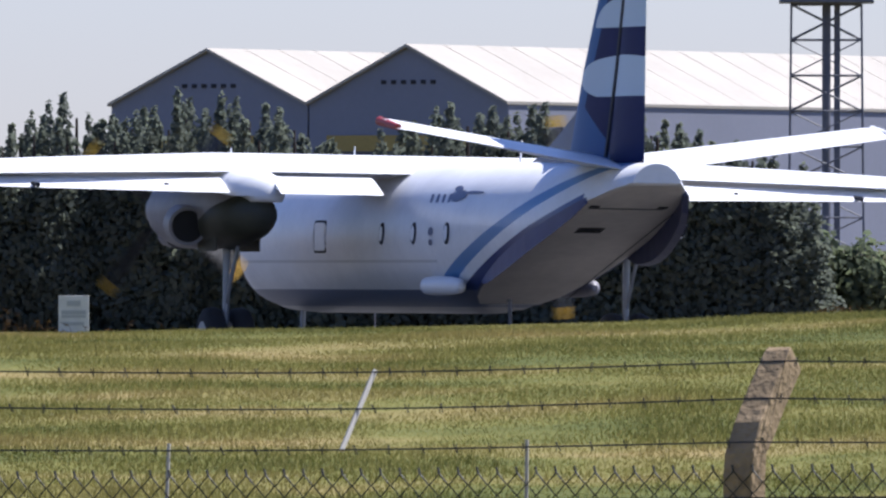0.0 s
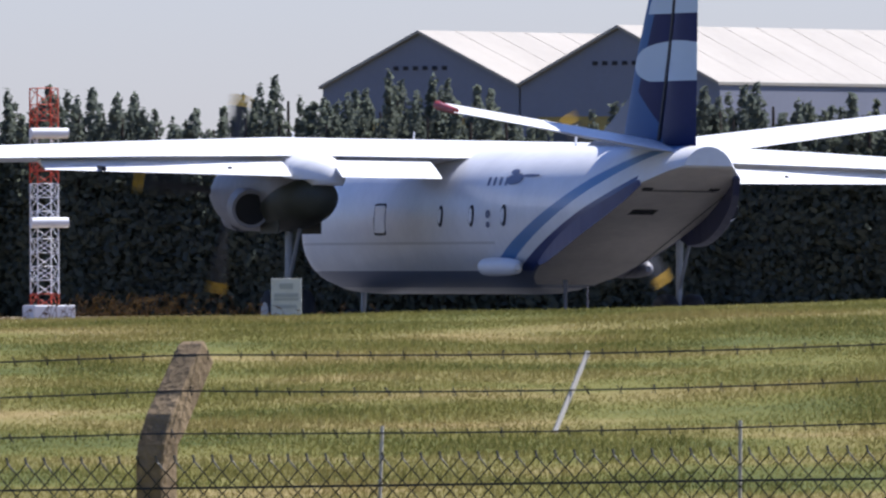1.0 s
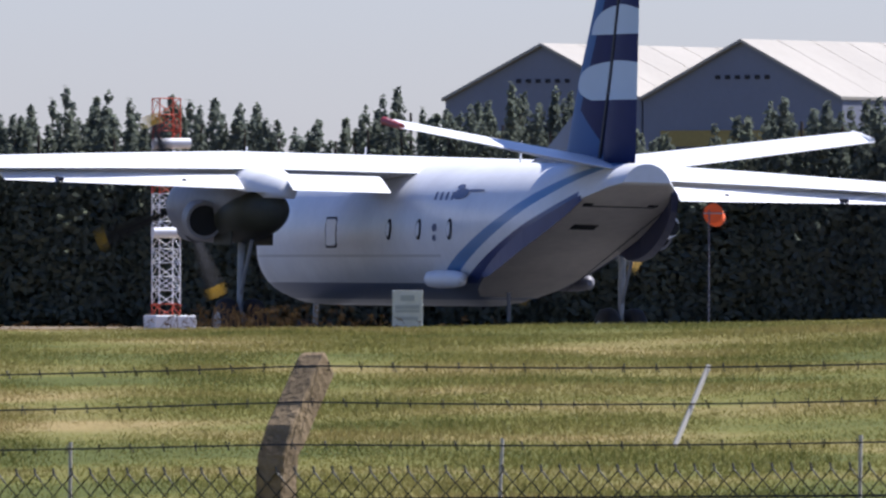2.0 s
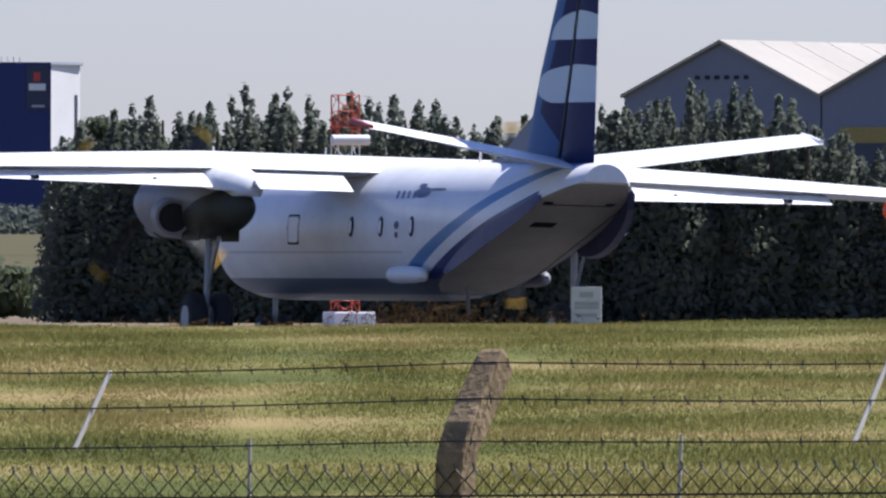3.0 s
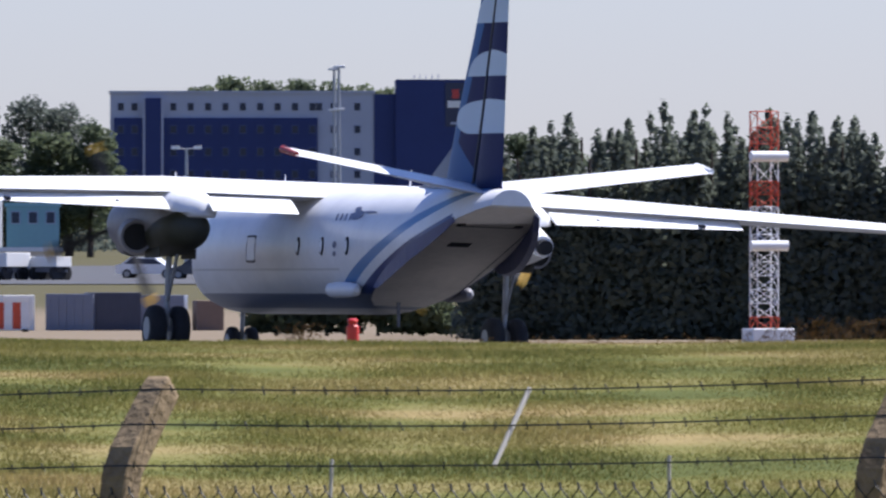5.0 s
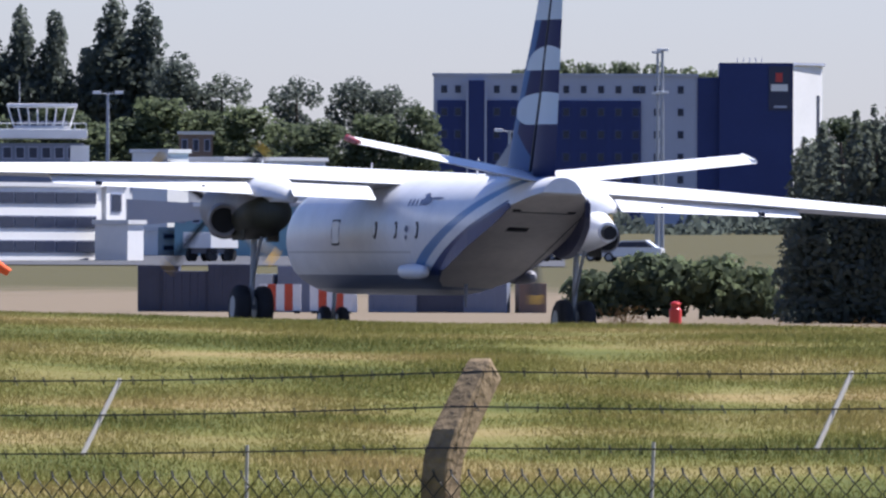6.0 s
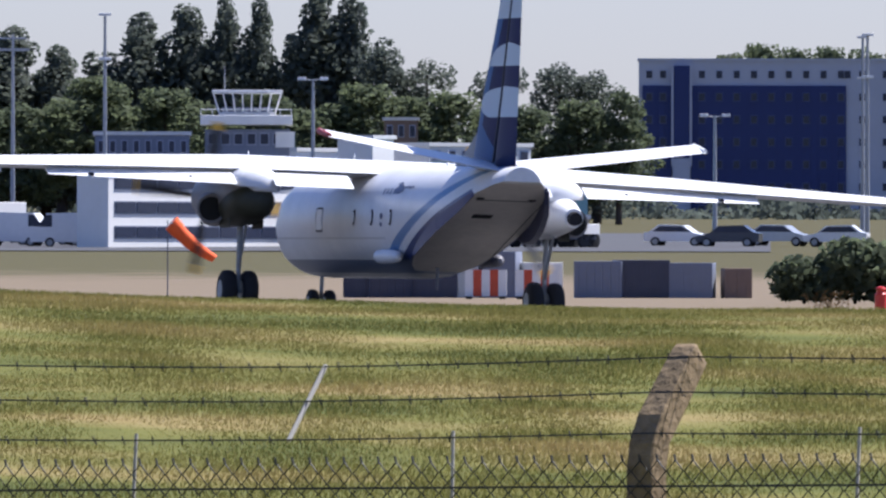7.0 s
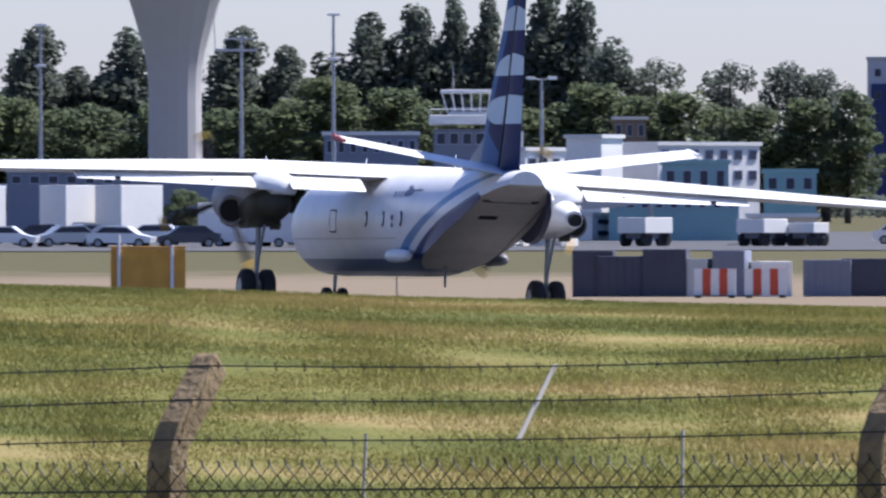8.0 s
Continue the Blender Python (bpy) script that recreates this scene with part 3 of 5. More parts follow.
        # airline mark drawn as plain bars
        for k in range(4):
            on_side("marking", -3.9 - 0.34 * k, 3.12, 0.14, 0.16, M_MARK, False, 0.006, lean=0.8)
        on_side("marking", -5.35, 3.16, 0.95, 0.22, M_MARK, True, 0.006, "blue-grey airline emblem")
        on_side("marking", -6.15, 3.22, 1.1, 0.06, M_MARK, True, 0.006, lean=1.5)
        on_side("marking", -5.1, 3.30, 0.5, 0.10, M_MARK, True, 0.006, lean=1.2)
    for x, y, z, h in ((4.6, 0, 3.76, 0.4), (-5.4, 0.0, 3.75, 0.45), (1.0, 3.6, 3.75, 0.3)):
        bm = bmesh.new()
        rod(bm, (x, y, z - 0.05), (x - 0.08, y, z + h), 0.03, 0.015, 8)
        part("aerial", bm, M_WHITE, plane)
    # tail bumper and small belly aerials
    bm = bmesh.new()
    rod(bm, (-5.2, 0.1, 1.3), (-5.25, 0.1, 0.72), 0.05, 0.03, 8)
    part("tail_bumper", bm, M_GREYSKIN_SHADE, plane)
    # propellers, built round their own hub
    props = []
    for s in (1, -1):
        hub = empty("propeller")
        hub.parent = plane
        hub.matrix_basis = pose(3.95, s * 3.95, 2.88)
        bm = loft([[(x, r * math.sin(2 * math.pi * i / 16), r * math.cos(2 * math.pi * i / 16)) for i in range(16)] for x, r in ((-0.2, 0.36), (0.1, 0.36), (0.4, 0.24), (0.6, 0.05))])
        smooth(part("spinner", bm, M_GREYSKIN_SHADE, hub), 40)
        for k in range(4):
            rot = Matrix.Rotation(math.pi / 2 * k + 0.3, 4, "X")
            for nm, tab, m in (("blade", ((0.25, 0.14, 0.06), (0.7, 0.26, 0.05), (1.3, 0.30, 0.035), (1.72, 0.27, 0.02)), M_BLADE), ("blade_tip", ((1.725, 0.27, 0.02), (1.95, 0.2, 0.012)), M_YELLOW)):
                rings = []
                for r, w, t in tab:
                    tw = math.radians(62 - 20 * r)
                    ring = []
                    for u, v in ((-0.5, 0), (-0.2, 0.5), (0.2, 0.5), (0.5, 0), (0.2, -0.5), (-0.2, -0.5)):
                        ring.append((u * w * math.sin(tw) + v * t * math.cos(tw), u * w * math.cos(tw) - v * t * math.sin(tw), r))
                    rings.append(ring)
                bm = loft(rings)
                bmesh.ops.transform(bm, matrix=rot, verts=bm.verts)
                part(nm, bm, m, hub)
        props.append((hub, s))
    return plane, props


def wheel(parent, c, r, w):
    rings = []
    for dy, k in ((-1, 0.62), (-0.95, 0.80), (-0.7, 0.95), (-0.3, 1.0), (0.3, 1.0), (0.7, 0.95), (0.95, 0.80), (1, 0.62)):
        rings.append([(c[0] + r * k * math.sin(2 * math.pi * i / 28), c[1] + dy * w, c[2] + r * k * math.cos(2 * math.pi * i / 28)) for i in range(28)])
    t = smooth(part("tyre", loft(rings), M_RUBBER, parent, "black rubber tyre"), 40)
    bm = bmesh.new()
    rod(bm, (c[0], c[1] - w * 1.02, c[2]), (c[0], c[1] + w * 1.02, c[2]), r * 0.5, r * 0.5, 20)
    part("rim", bm, M_STEEL, t)


mat_strake = mat("dark_blue_and_shade", (0.02, 0.025, 0.075), rough=0.4, vary=0.2)
airliner, propellers = make_airliner()

# ---- perimeter fence ----
FN, FL = Vector((0.5, 0.8660, 0)), Vector((-0.8660, 0.5, 0))     # away across the fence, and along it to the left
FENCE_P, POST_STEP, POST_0 = 44.6, 3.04, 16.63


def fence_pt(u, off=0.0, z=0.0):
    p = FN * (FENCE_P + off) + FL * u
    return Vector((p.x, p.y, z - 0.0152 * (u - 25.75) - 0.03))


def zigzag(bm, pts, r):
    """A thin three-sided wire through points."""
    last = None
    for i, p in enumerate(pts):
        d = (pts[min(i + 1, len(pts) - 1)] - pts[max(i - 1, 0)]).normalized()
        a = d.cross(Vector((0.31, 0.2, 0.93)))
        if a.length < 1e-3:
            a = d.cross(Vector((1, 0, 0)))
        a.normalize()
        b = d.cross(a)
        ring = [bm.verts.new(p + (a * math.cos(q) + b * math.sin(q)) * r) for q in (0, 2.094, 4.189)]
        if last:
            for k in range(3):
                bm.faces.new((last[k], last[(k + 1) % 3], ring[(k + 1) % 3], ring[k]))
        last = ring


def make_fence():
    fence = empty("perimeter_fence")
    tagged(fence, "chain-link airfield fence with cranked concrete posts and barbed wire", "fence")
    top = {}
    rng = random.Random(3)
    us = [POST_0 + POST_STEP * i for i in range(8)]
    for i, u in enumerate(us):
        w = 0.052
        rings = []
        for off, z, k in ((0, -1.25, 1.0), (0, 0.6, 1.0), (0, 1.02, 1.0), (0.015, 1.10, 1.0), (0.06, 1.165, 0.98), (0.17, 1.285, 0.96), (0.275, 1.40, 0.94), (0.29, 1.41, 0.80)):
            tilt = 0.7 if z > 1.12 else 0.0
            ring = []
            for du, dn in ((-0.9, -1), (0.9, -1), (1, -0.9), (1, 0.9), (0.9, 1), (-0.9, 1), (-1, 0.9), (-1, -0.9)):
                j = 1 + rng.uniform(-0.05, 0.05)
                p = fence_pt(u + 0.025 + du * w * k * j, off + dn * w * k * (1 - 0.3 * tilt) * j, z - dn * w * tilt)
                ring.append(p)
            rings.append(ring)
        lab = "weathered concrete post with cranked top"
        part("post", loft(rings), M_POST, fence, lab)
    # three barbed strands along the cranked arms
    for off, z in ((0.262, 1.40), (0.150, 1.278), (0.02, 1.135)):
        bm = bmesh.new()
        pts = []
        for a, b in zip(us, us[1:]):
            for k in range(12):
                f = k / 12
                pts.append(fence_pt(a + (b - a) * f, off - 0.06 + 0.0 * f, z - 0.05 * math.sin(math.pi * f) * (0.4 if z > 1.2 else 0.25)))
        zigzag(bm, pts, 0.0032)
        for p, q in zip(pts, pts[1:]):
            for k in range(2):
                c = p.lerp(q, (k + 0.5) / 2)
                for s in (-1, 1):
                    d = Vector((rng.uniform(-0.4, 0.4), rng.uniform(-0.4, 0.4), s)).normalized() * 0.016
                    zigzag(bm, [c - d, c + d + FL * 0.006 * s], 0.0018)
        part("barbed_wire", bm, M_WIRE, fence, "barbed wire strand")
    # slanting steel rod at the middle of each bay, thin uprights at the quarters
    for a in us[:-1]:
        m = a + POST_STEP * 0.5
        bm = bmesh.new()
        rod(bm, fence_pt(m, -0.02, 1.12), fence_pt(m, 0.215, 1.385), 0.009, 0.009, 6)
        part("spacer_rod", bm, M_ROD, fence, "pale slanting steel spacer")
        for f, h in ((0.27, 1.15), (0.72, 1.15)):
            bm = bmesh.new()
            rod(bm, fence_pt(a + POST_STEP * f, -0.03, 0.75), fence_pt(a + POST_STEP * f, 0.0 if f > 0.5 else -0.02, h), 0.0065, 0.0065, 6)
            part("wire_dropper", bm, M_ROD, fence)
    # line wires and chain links
    for z in (0.95, 0.3, -0.4):
        bm = bmesh.new()
        zigzag(bm, [fence_pt(u, -0.055, z) for u in np.linspace(us[0], us[-1], 60)], 0.0045)
        part("line_wire", bm, M_WIRE, fence)
    bm = bmesh.new()
    s = 0.0365
    n = int((us[-1] - us[0]) / s)
    for i in range(n):
        u0 = us[0] + i * s
        pts = []
        for k in range(46):
            side = 1 if (k + i) % 2 else -1
            pts.append(fence_pt(u0 + side * s / 2, -0.062 + 0.003 * side, 1.04 - k * s))
        pts.insert(0, pts[0] + Vector((0, 0, 0.022)) + FL * 0.004)
        zigzag(bm, pts, 0.0034)
    tagged(part("chain_link", bm, M_WIRE, fence, "galvanised chain-link mesh"), kind="stuff")


make_fence()


# ---- hangars ----
def prism(name, rings, m, parent, label=""):
    return part(name, loft(rings), m, parent, label)


def make_hangars():
    ax = Vector((0.543, 0.840, 0))           # along the ridge: right and away
    gx = Vector((0.840, -0.543, 0))          # across the gables: right and near
    apex = at(-0.977, 1400, 0)
    z_a, z_e, half, length = height(0.850, 1400), height(0.648, 1400), 10.7, 135.0
    for k in range(2):
        o = apex + gx * (2 * half * k)
        zr = z_a + 0.25 * k
        h = empty("hangar", Matrix.Translation((o.x, o.y, 0)))
        tagged(h, "large grey-blue hangar with pale pitched roof beyond the trees", "hangar", group="hangars")

        def pt(a, g, z):
            v = ax * a + gx * g
            return (v.x, v.y, z)
        # gable wall with thickness
        g0 = [pt(0, -half + 0.1, 0), pt(0, half - 0.1, 0), pt(0, half - 0.1, z_e), pt(0, 0, zr - 0.05), pt(0, -half + 0.1, z_e)]
        g1 = [pt(0.6, -half + 0.1, 0), pt(0.6, half - 0.1, 0), pt(0.6, half - 0.1, z_e), pt(0.6, 0, zr - 0.05), pt(0.6, -half + 0.1, z_e)]
        gable = prism("gable_wall", [g0, g1], M_CLAD, h)
        for s in (-1, 1):
            q0 = [pt(0.6, s * (half - 0.1), 0), pt(length, s * (half - 0.1), 0), pt(length, s * (half - 0.1), z_e), pt(0.6, s * (half - 0.1), z_e)]
            q1 = [pt(0.6, s * (half - 0.5), 0), pt(length, s * (half - 0.5), 0), pt(length, s * (half - 0.5), z_e), pt(0.6, s * (half - 0.5), z_e)]
            part("side_wall", loft([q0, q1]), M_CLAD, h)
            r0 = [pt(-0.5, s * (half + 0.05), z_e - 0.1), pt(length, s * (half + 0.05), z_e - 0.1), pt(length, 0, zr), pt(-0.5, 0, zr)]
            r1 = [(p[0], p[1], p[2] + 0.28) for p in r0]
            rf = part("roof_slope", loft([r0, r1]), M_ROOF, h, "pale sheet roof slope")
            for j in range(1, 22):
                a = j * 6.1
                s0 = [pt(a, s * half, z_e + 0.19), pt(a + 0.25, s * half, z_e + 0.19), pt(a + 0.25, 0, zr + 0.29), pt(a, 0, zr + 0.29)]
                s1 = [(p[0], p[1], p[2] + 0.025) for p in s0]
                part("roof_seam", loft([s0, s1]), M_SEAMROOF, rf)
        for j in range(6):
            c = pt(-0.06, -2.6 + j * 1.05, zr - 3.2)
            part("vent", boxbm(-0.25, 0.25, -0.08, 0.08, -0.18, 0.18, Matrix.Translation(c)), M_SEAM, gable)
        rot = Matrix.Rotation(math.atan2(gx.y, gx.x), 4, "Z")
        part("fascia", boxbm(-8.6, 8.6, -0.25, 0.0, height(0.475, 1390), height(0.535, 1390), rot), M_OCHRE, gable, "ochre yellow fascia band")
        part("hangar_door", boxbm(-8.2, 8.2, -0.15, 0.0, 0.5, height(0.470, 1390), rot), M_DOOR, gable, "dark hangar doorway")


M_SEAMROOF = mat("roof_seam_sheet", (0.33, 0.30, 0.25), rough=0.7, vary=0.15, scale=0.2)
M_DOOR = mat("dark_doors", (0.07, 0.08, 0.10), rough=0.7, vary=0.2, scale=0.2)
make_hangars()


# ---- trees ----
def crown_mesh(name, lobes, count, size, seed, material, upright=0.0):
    """Many small leaf clumps on the shells of lobes (x, y, z, rx, rz)."""
    rng = np.random.default_rng(seed)
    lob = np.array(lobes, float)
    wgt = lob[:, 3] * (lob[:, 3] + lob[:, 4]) + 0.22
    pick = rng.choice(len(lob), count, p=wgt / wgt.sum())
    v = rng.normal(size=(count, 3))
    v /= np.linalg.norm(v, axis=1)[:, None]
    rad = 0.62 + 0.46 * rng.random(count) ** 0.6
    c = lob[pick, :3] + v * rad[:, None] * np.stack([lob[pick, 3], lob[pick, 3], lob[pick, 4]], 1)
    c[:, 2] = np.maximum(c[:, 2], 0.2)
    sz = size * rng.uniform(0.6, 1.5, count)
    co = np.empty((count, 4, 3))
    n = v + 0.5 * rng.normal(size=(count, 3)); n /= np.linalg.norm(n, axis=1)[:, None]
    a = np.cross(n, rng.normal(size=(count, 3)) + np.array([upright, 0, 0])); a /= np.linalg.norm(a, axis=1)[:, None]
    b = np.cross(n, a)
    for k, (p, q, w) in enumerate(((-1, -0.1, 0.0), (0.1, -0.6 + 0.08 * upright, 0.3), (1, 0.1, 0.0), (-0.1, 0.6 - 0.08 * upright, 0.3))):
        co[:, k] = c + (a * p + b * q + n * w * 0.5) * sz[:, None]
    me = bpy.data.meshes.new(name)
    me.vertices.add(count * 4)
    me.vertices.foreach_set("co", co.ravel())
    me.loops.add(count * 4)
    me.loops.foreach_set("vertex_index", np.arange(count * 4))
    me.polygons.add(count)
    me.polygons.foreach_set("loop_start", np.arange(count) * 4)
    me.update()
    me.materials.append(material)
    return me


def make_tree(kind, seed, label, group):
    """A tree about 10 m high on its base; copies are scaled by their pose."""
    rng = random.Random(seed)
    t = empty(kind)
    tagged(t, label, "tree", group=group)
    limbs = []
    if kind == "cypress":
        lobes = []
        for k in range(4):
            x, y, h = (k - 1.5) * 0.95 + rng.uniform(-0.3, 0.3), rng.uniform(-0.6, 0.6), rng.uniform(8.3, 9.8) if k != 1 else 10.0
            r = rng.uniform(0.95, 1.25)
            limbs.append((x, y, h * 0.8))
            for j in range(17):
                f = j / 16
                lobes.append((x + rng.uniform(-0.15, 0.15), y, 0.8 + f * (h - 1.2), r * (1.0 - 0.88 * f ** 1.9) * rng.uniform(0.82, 1.12), h * 0.05 + 0.25 * (1 - f)))
        me = crown_mesh("crown", lobes, 8000, 0.16, seed, M_CYPRESS, 1.0)
    elif kind == "conifer":
        lobes = []
        lean = rng.uniform(-0.3, 0.3)
        for j in range(13):
            f = j / 12
            w = (0.55 + 1.2 * math.sin(math.pi * min(1, f * 0.8 + 0.22))) * rng.uniform(0.75, 1.15)
            for s in range(2):
                lobes.append((lean * f + rng.uniform(-0.7, 0.7) * (1 - f * 0.7), rng.uniform(-0.6, 0.6), 2.0 + f * 7.5, w * 0.72, 0.75))
            limbs.append((lean * f + rng.uniform(-1, 1), rng.uniform(-0.5, 0.5), 2 + f * 7))
        me = crown_mesh("crown", lobes, 7500, 0.13, seed, M_PINE)
    elif kind == "pine":
        lobes = []
        for j in range(46):
            z = 2.4 + 6.8 * (j + rng.random()) / 46
            x = rng.uniform(-1.8, 1.8) * (1.15 - z / 13)
            limbs.append((x, rng.uniform(-0.8, 0.8), z - 0.2))
            lobes.append((x, limbs[-1][1], z, rng.uniform(0.35, 0.75), rng.uniform(0.3, 0.6)))
        lobes.append((0, 0, 9.4, 0.45, 0.5))
        for j in range(8):
            lobes.append((rng.uniform(-1.5, 1.5), 0, rng.uniform(1.0, 4.0), 0.9, 0.9))
        me = crown_mesh("crown", lobes, 6500, 0.105, seed, M_PINE)
    else:
        lobes = []
        for j in range(64):
            a, q = rng.uniform(0, 6.28), rng.uniform(0.2, 1.0)
            z = rng.uniform(2.0, 8.6)
            w = math.sin(math.pi * min(0.93, z / 10.5 + 0.1))
            lobes.append((math.cos(a) * q * 2.9 * w, math.sin(a) * q * 2.0 * w, z, rng.uniform(0.45, 0.85), rng.uniform(0.4, 0.7)))
            limbs.append(lobes[-1][:3])
        me = crown_mesh("crown", lobes, 7500, 0.13, seed, M_BROAD)
    crown = new("crown", me)
    crown.parent = t
    bm = bmesh.new()
    rod(bm, (0, 0, -0.3), (0, 0, 9.0 if kind != "broadleaf_tree" else 6.0), 0.24, 0.05, 8)
    part("trunk", bm, M_BARK, t)
    for x, y, z in limbs[1:6]:
        bm = bmesh.new()
        rod(bm, (0, 0, z * 0.55), (x, y, z), 0.07, 0.025, 5)
        part("limb", bm, M_BARK, t)
    return t


def place(proto, az, el, d, width, rng, base=None):
    """A copy of a prototype at bearing az, its top at elevation el."""
    zb = ground_z(az, d) - 0.2 if base is None else base
    p = at(az, d, zb)
    h = (height(el, d) - zb) / 10.0
    c = copy_thing(proto, Matrix.LocRotScale(p, Euler((0, 0, rng.uniform(-0.5, 0.5) + radians(az))), None))
    c.scale = (width, width, h)
    return c


def make_woods():
    rng = random.Random(11)
    cyp = [make_tree("cypress", 20 + k, "dark green pointed cypress in a dense shelter row", "cypress row") for k in range(5)]
    con = [make_tree("conifer", 40 + k, "tall dark conifer behind the airport buildings", "conifers") for k in range(4)]
    pin = [make_tree("pine", 60 + k, "open-crowned pine with bare gaps against the sky", "pines") for k in range(4)]
    bro = [make_tree("broadleaf_tree", 80 + k, "rounded green broadleaf tree behind the airport", "broadleaf trees") for k in range(4)]
    # shelter row: bearing against top elevation
    tops = [(-3.10, 0.40), (-2.95, 0.50), (-2.75, 0.57), (-2.6, 0.61), (-2.45, 0.50), (-2.35, 0.60), (-2.1, 0.64), (-1.85, 0.63), (-1.74, 0.58), (-1.68, 0.36), (-1.50, 0.36), (-1.42, 0.52), (-1.3, 0.62), (-1.1, 0.66), (-0.9, 0.66), (-0.75, 0.60), (-0.45, 0.64), (-0.25, 0.55), (-0.1, 0.47), (0.0, 0.55), (0.2, 0.62), (0.5, 0.60), (0.8, 0.63), (1.0, 0.60), (1.2, 0.58), (1.38, 0.50)]
    for row, d in ((0, 466.0), (1, 478.0), (2, 490.0)):
        az = -3.12 + 0.05 * row
        while az < 1.42:
            el = lerp(tops, az) + rng.uniform(-0.03, 0.06) - (0.03 if row == 0 else 0.0)
            k = rng.randrange(5)
            place(cyp[k], az, el, d, rng.uniform(0.68, 0.88), rng)
            az += rng.uniform(0.12, 0.18)
    for az, el, w in [(5.997, 0.816, 0.102), (5.838, 0.660, 0.085), (5.664, 0.802, 0.106), (5.239, 0.808, 0.102), (5.063, 0.738, 0.085), (4.914, 0.712, 0.096), (4.754, 0.856, 0.098), (4.574, 0.886, 0.085), (4.444, 0.932, 0.068), (4.308, 0.915, 0.059), (4.113, 0.961, 0.089), (3.977, 0.953, 0.072)]:
        place(con[rng.randrange(4)], az, el + 0.02, 1500.0, 31.0 * w, rng)
        place(con[rng.randrange(4)], az + 0.06, el - 0.16, 1520.0, 32.0 * w, rng)
    for az, el, w in [(3.852, 0.812, 0.098), (3.693, 0.735, 0.098), (3.412, 0.724, 0.089), (3.193, 0.722, 0.089), (3.051, 0.692, 0.089)]:
        place(pin[rng.randrange(4)], az, el, 1480.0, 23.0 * w, rng)
    for az, el, w in [(6.284, 0.629, 0.191), (6.093, 0.565, 0.170), (5.838, 0.543, 0.191), (5.541, 0.543, 0.170), (5.244, 0.542, 0.170), (4.967, 0.652, 0.202), (4.670, 0.605, 0.191), (4.330, 0.594, 0.170), (3.926, 0.625, 0.181), (3.757, 0.572, 0.149), (3.597, 0.593, 0.170), (3.332, 0.539, 0.149), (3.119, 0.560, 0.149), (2.971, 0.592, 0.127), (5.456, 0.458, 0.149), (4.075, 0.541, 0.191)]:
        place(bro[rng.randrange(4)], az, el + 0.06, 1440.0, 12.0 * w, rng)
    for az, el, w in [(2.558, 0.753, 0.106), (2.430, 0.796, 0.106), (2.303, 0.779, 0.096), (2.175, 0.784, 0.096), (2.048, 0.792, 0.106), (1.920, 0.776, 0.106), (1.793, 0.748, 0.127)]:
        place(bro[rng.randrange(4)], az, el + 0.05, 2200.0, 22.0 * w, rng)
    for az, el, w in [(1.379, 0.620, 0.096), (1.284, 0.606, 0.085), (1.188, 0.568, 0.085)]:
        place(bro[rng.randrange(4)], az, el, 1100.0, 13.0 * w, rng)
    place(bro[1], 5.467, 0.262, 1040.0, 0.75, rng)
    place(bro[2], 5.33, 0.20, 1043.0, 0.6, rng)
    for p in cyp + con + pin + bro:
        for o in (*p.children_recursive, p):
            bpy.data.objects.remove(o)
    for az, el, w in [(-3.165, 0.069, 0.127), (-3.335, 0.197, 0.170), (-3.505, 0.133, 0.149), (2.273, -0.014, 0.127), (2.082, 0.040, 0.170), (1.890, 0.051, 0.170), (1.720, 0.009, 0.149)]:
        zb = ground_z(az, 500)
        b = empty("bush", Matrix.Translation(at(az, 500, zb)))
        tagged(b, "low rounded green bush at the airfield edge", "bush", group="airfield bushes")
        r = math.radians(w) * 500
        top = height(el, 500) - zb
        me = crown_mesh("foliage", [(rng.uniform(-0.7, 0.7) * r, rng.uniform(-0.4, 0.4) * r, rng.uniform(0.2, 0.75) * top, r * 0.5, top * 0.32) for k in range(9)], 1500, 0.16, rng.randrange(999), M_BROAD)
        f = new("foliage", me)
        f.parent = b
        bm = bmesh.new()
        rod(bm, (0, 0, -0.2), (0, 0, top * 0.7), 0.08, 0.03, 6)
        part("stem", bm, M_BARK, b)
    # dense far wood closing the distance
    for k in range(1):
        lob = []
        for j in range(170):
            az = -7 + 16.0 * j / 170
            d = 1700 + 60 * math.sin(j * 1.7)
            top = height((0.40 if az < 1.4 else 0.20 if az < 2.95 else 0.36) + 0.05 * math.sin(j * 0.9) + (0.0 if az < 3.35 else 0.17), d)
            p = at(az, d)
            lob += [(p.x, p.y, 4 + (top - 4) * f, 4.0, (top - 4) * 0.32) for f in (0.25, 0.62)]
        tagged(new("far_wood", crown_mesh("far_wood", lob, 80000, 0.45, 77, M_PINE)), "dense dark far wood along the skyline", "wood", kind="stuff")


make_woods()


# ---- hotel ----
def wall_frame(az, d):
    """Pose of a wall whose middle lies at bearing az, x to the right as seen from the camera, y away."""
    return Matrix.Translation(at(az, d, 0)) @ Matrix.Rotation(radians(az), 4, "Z")


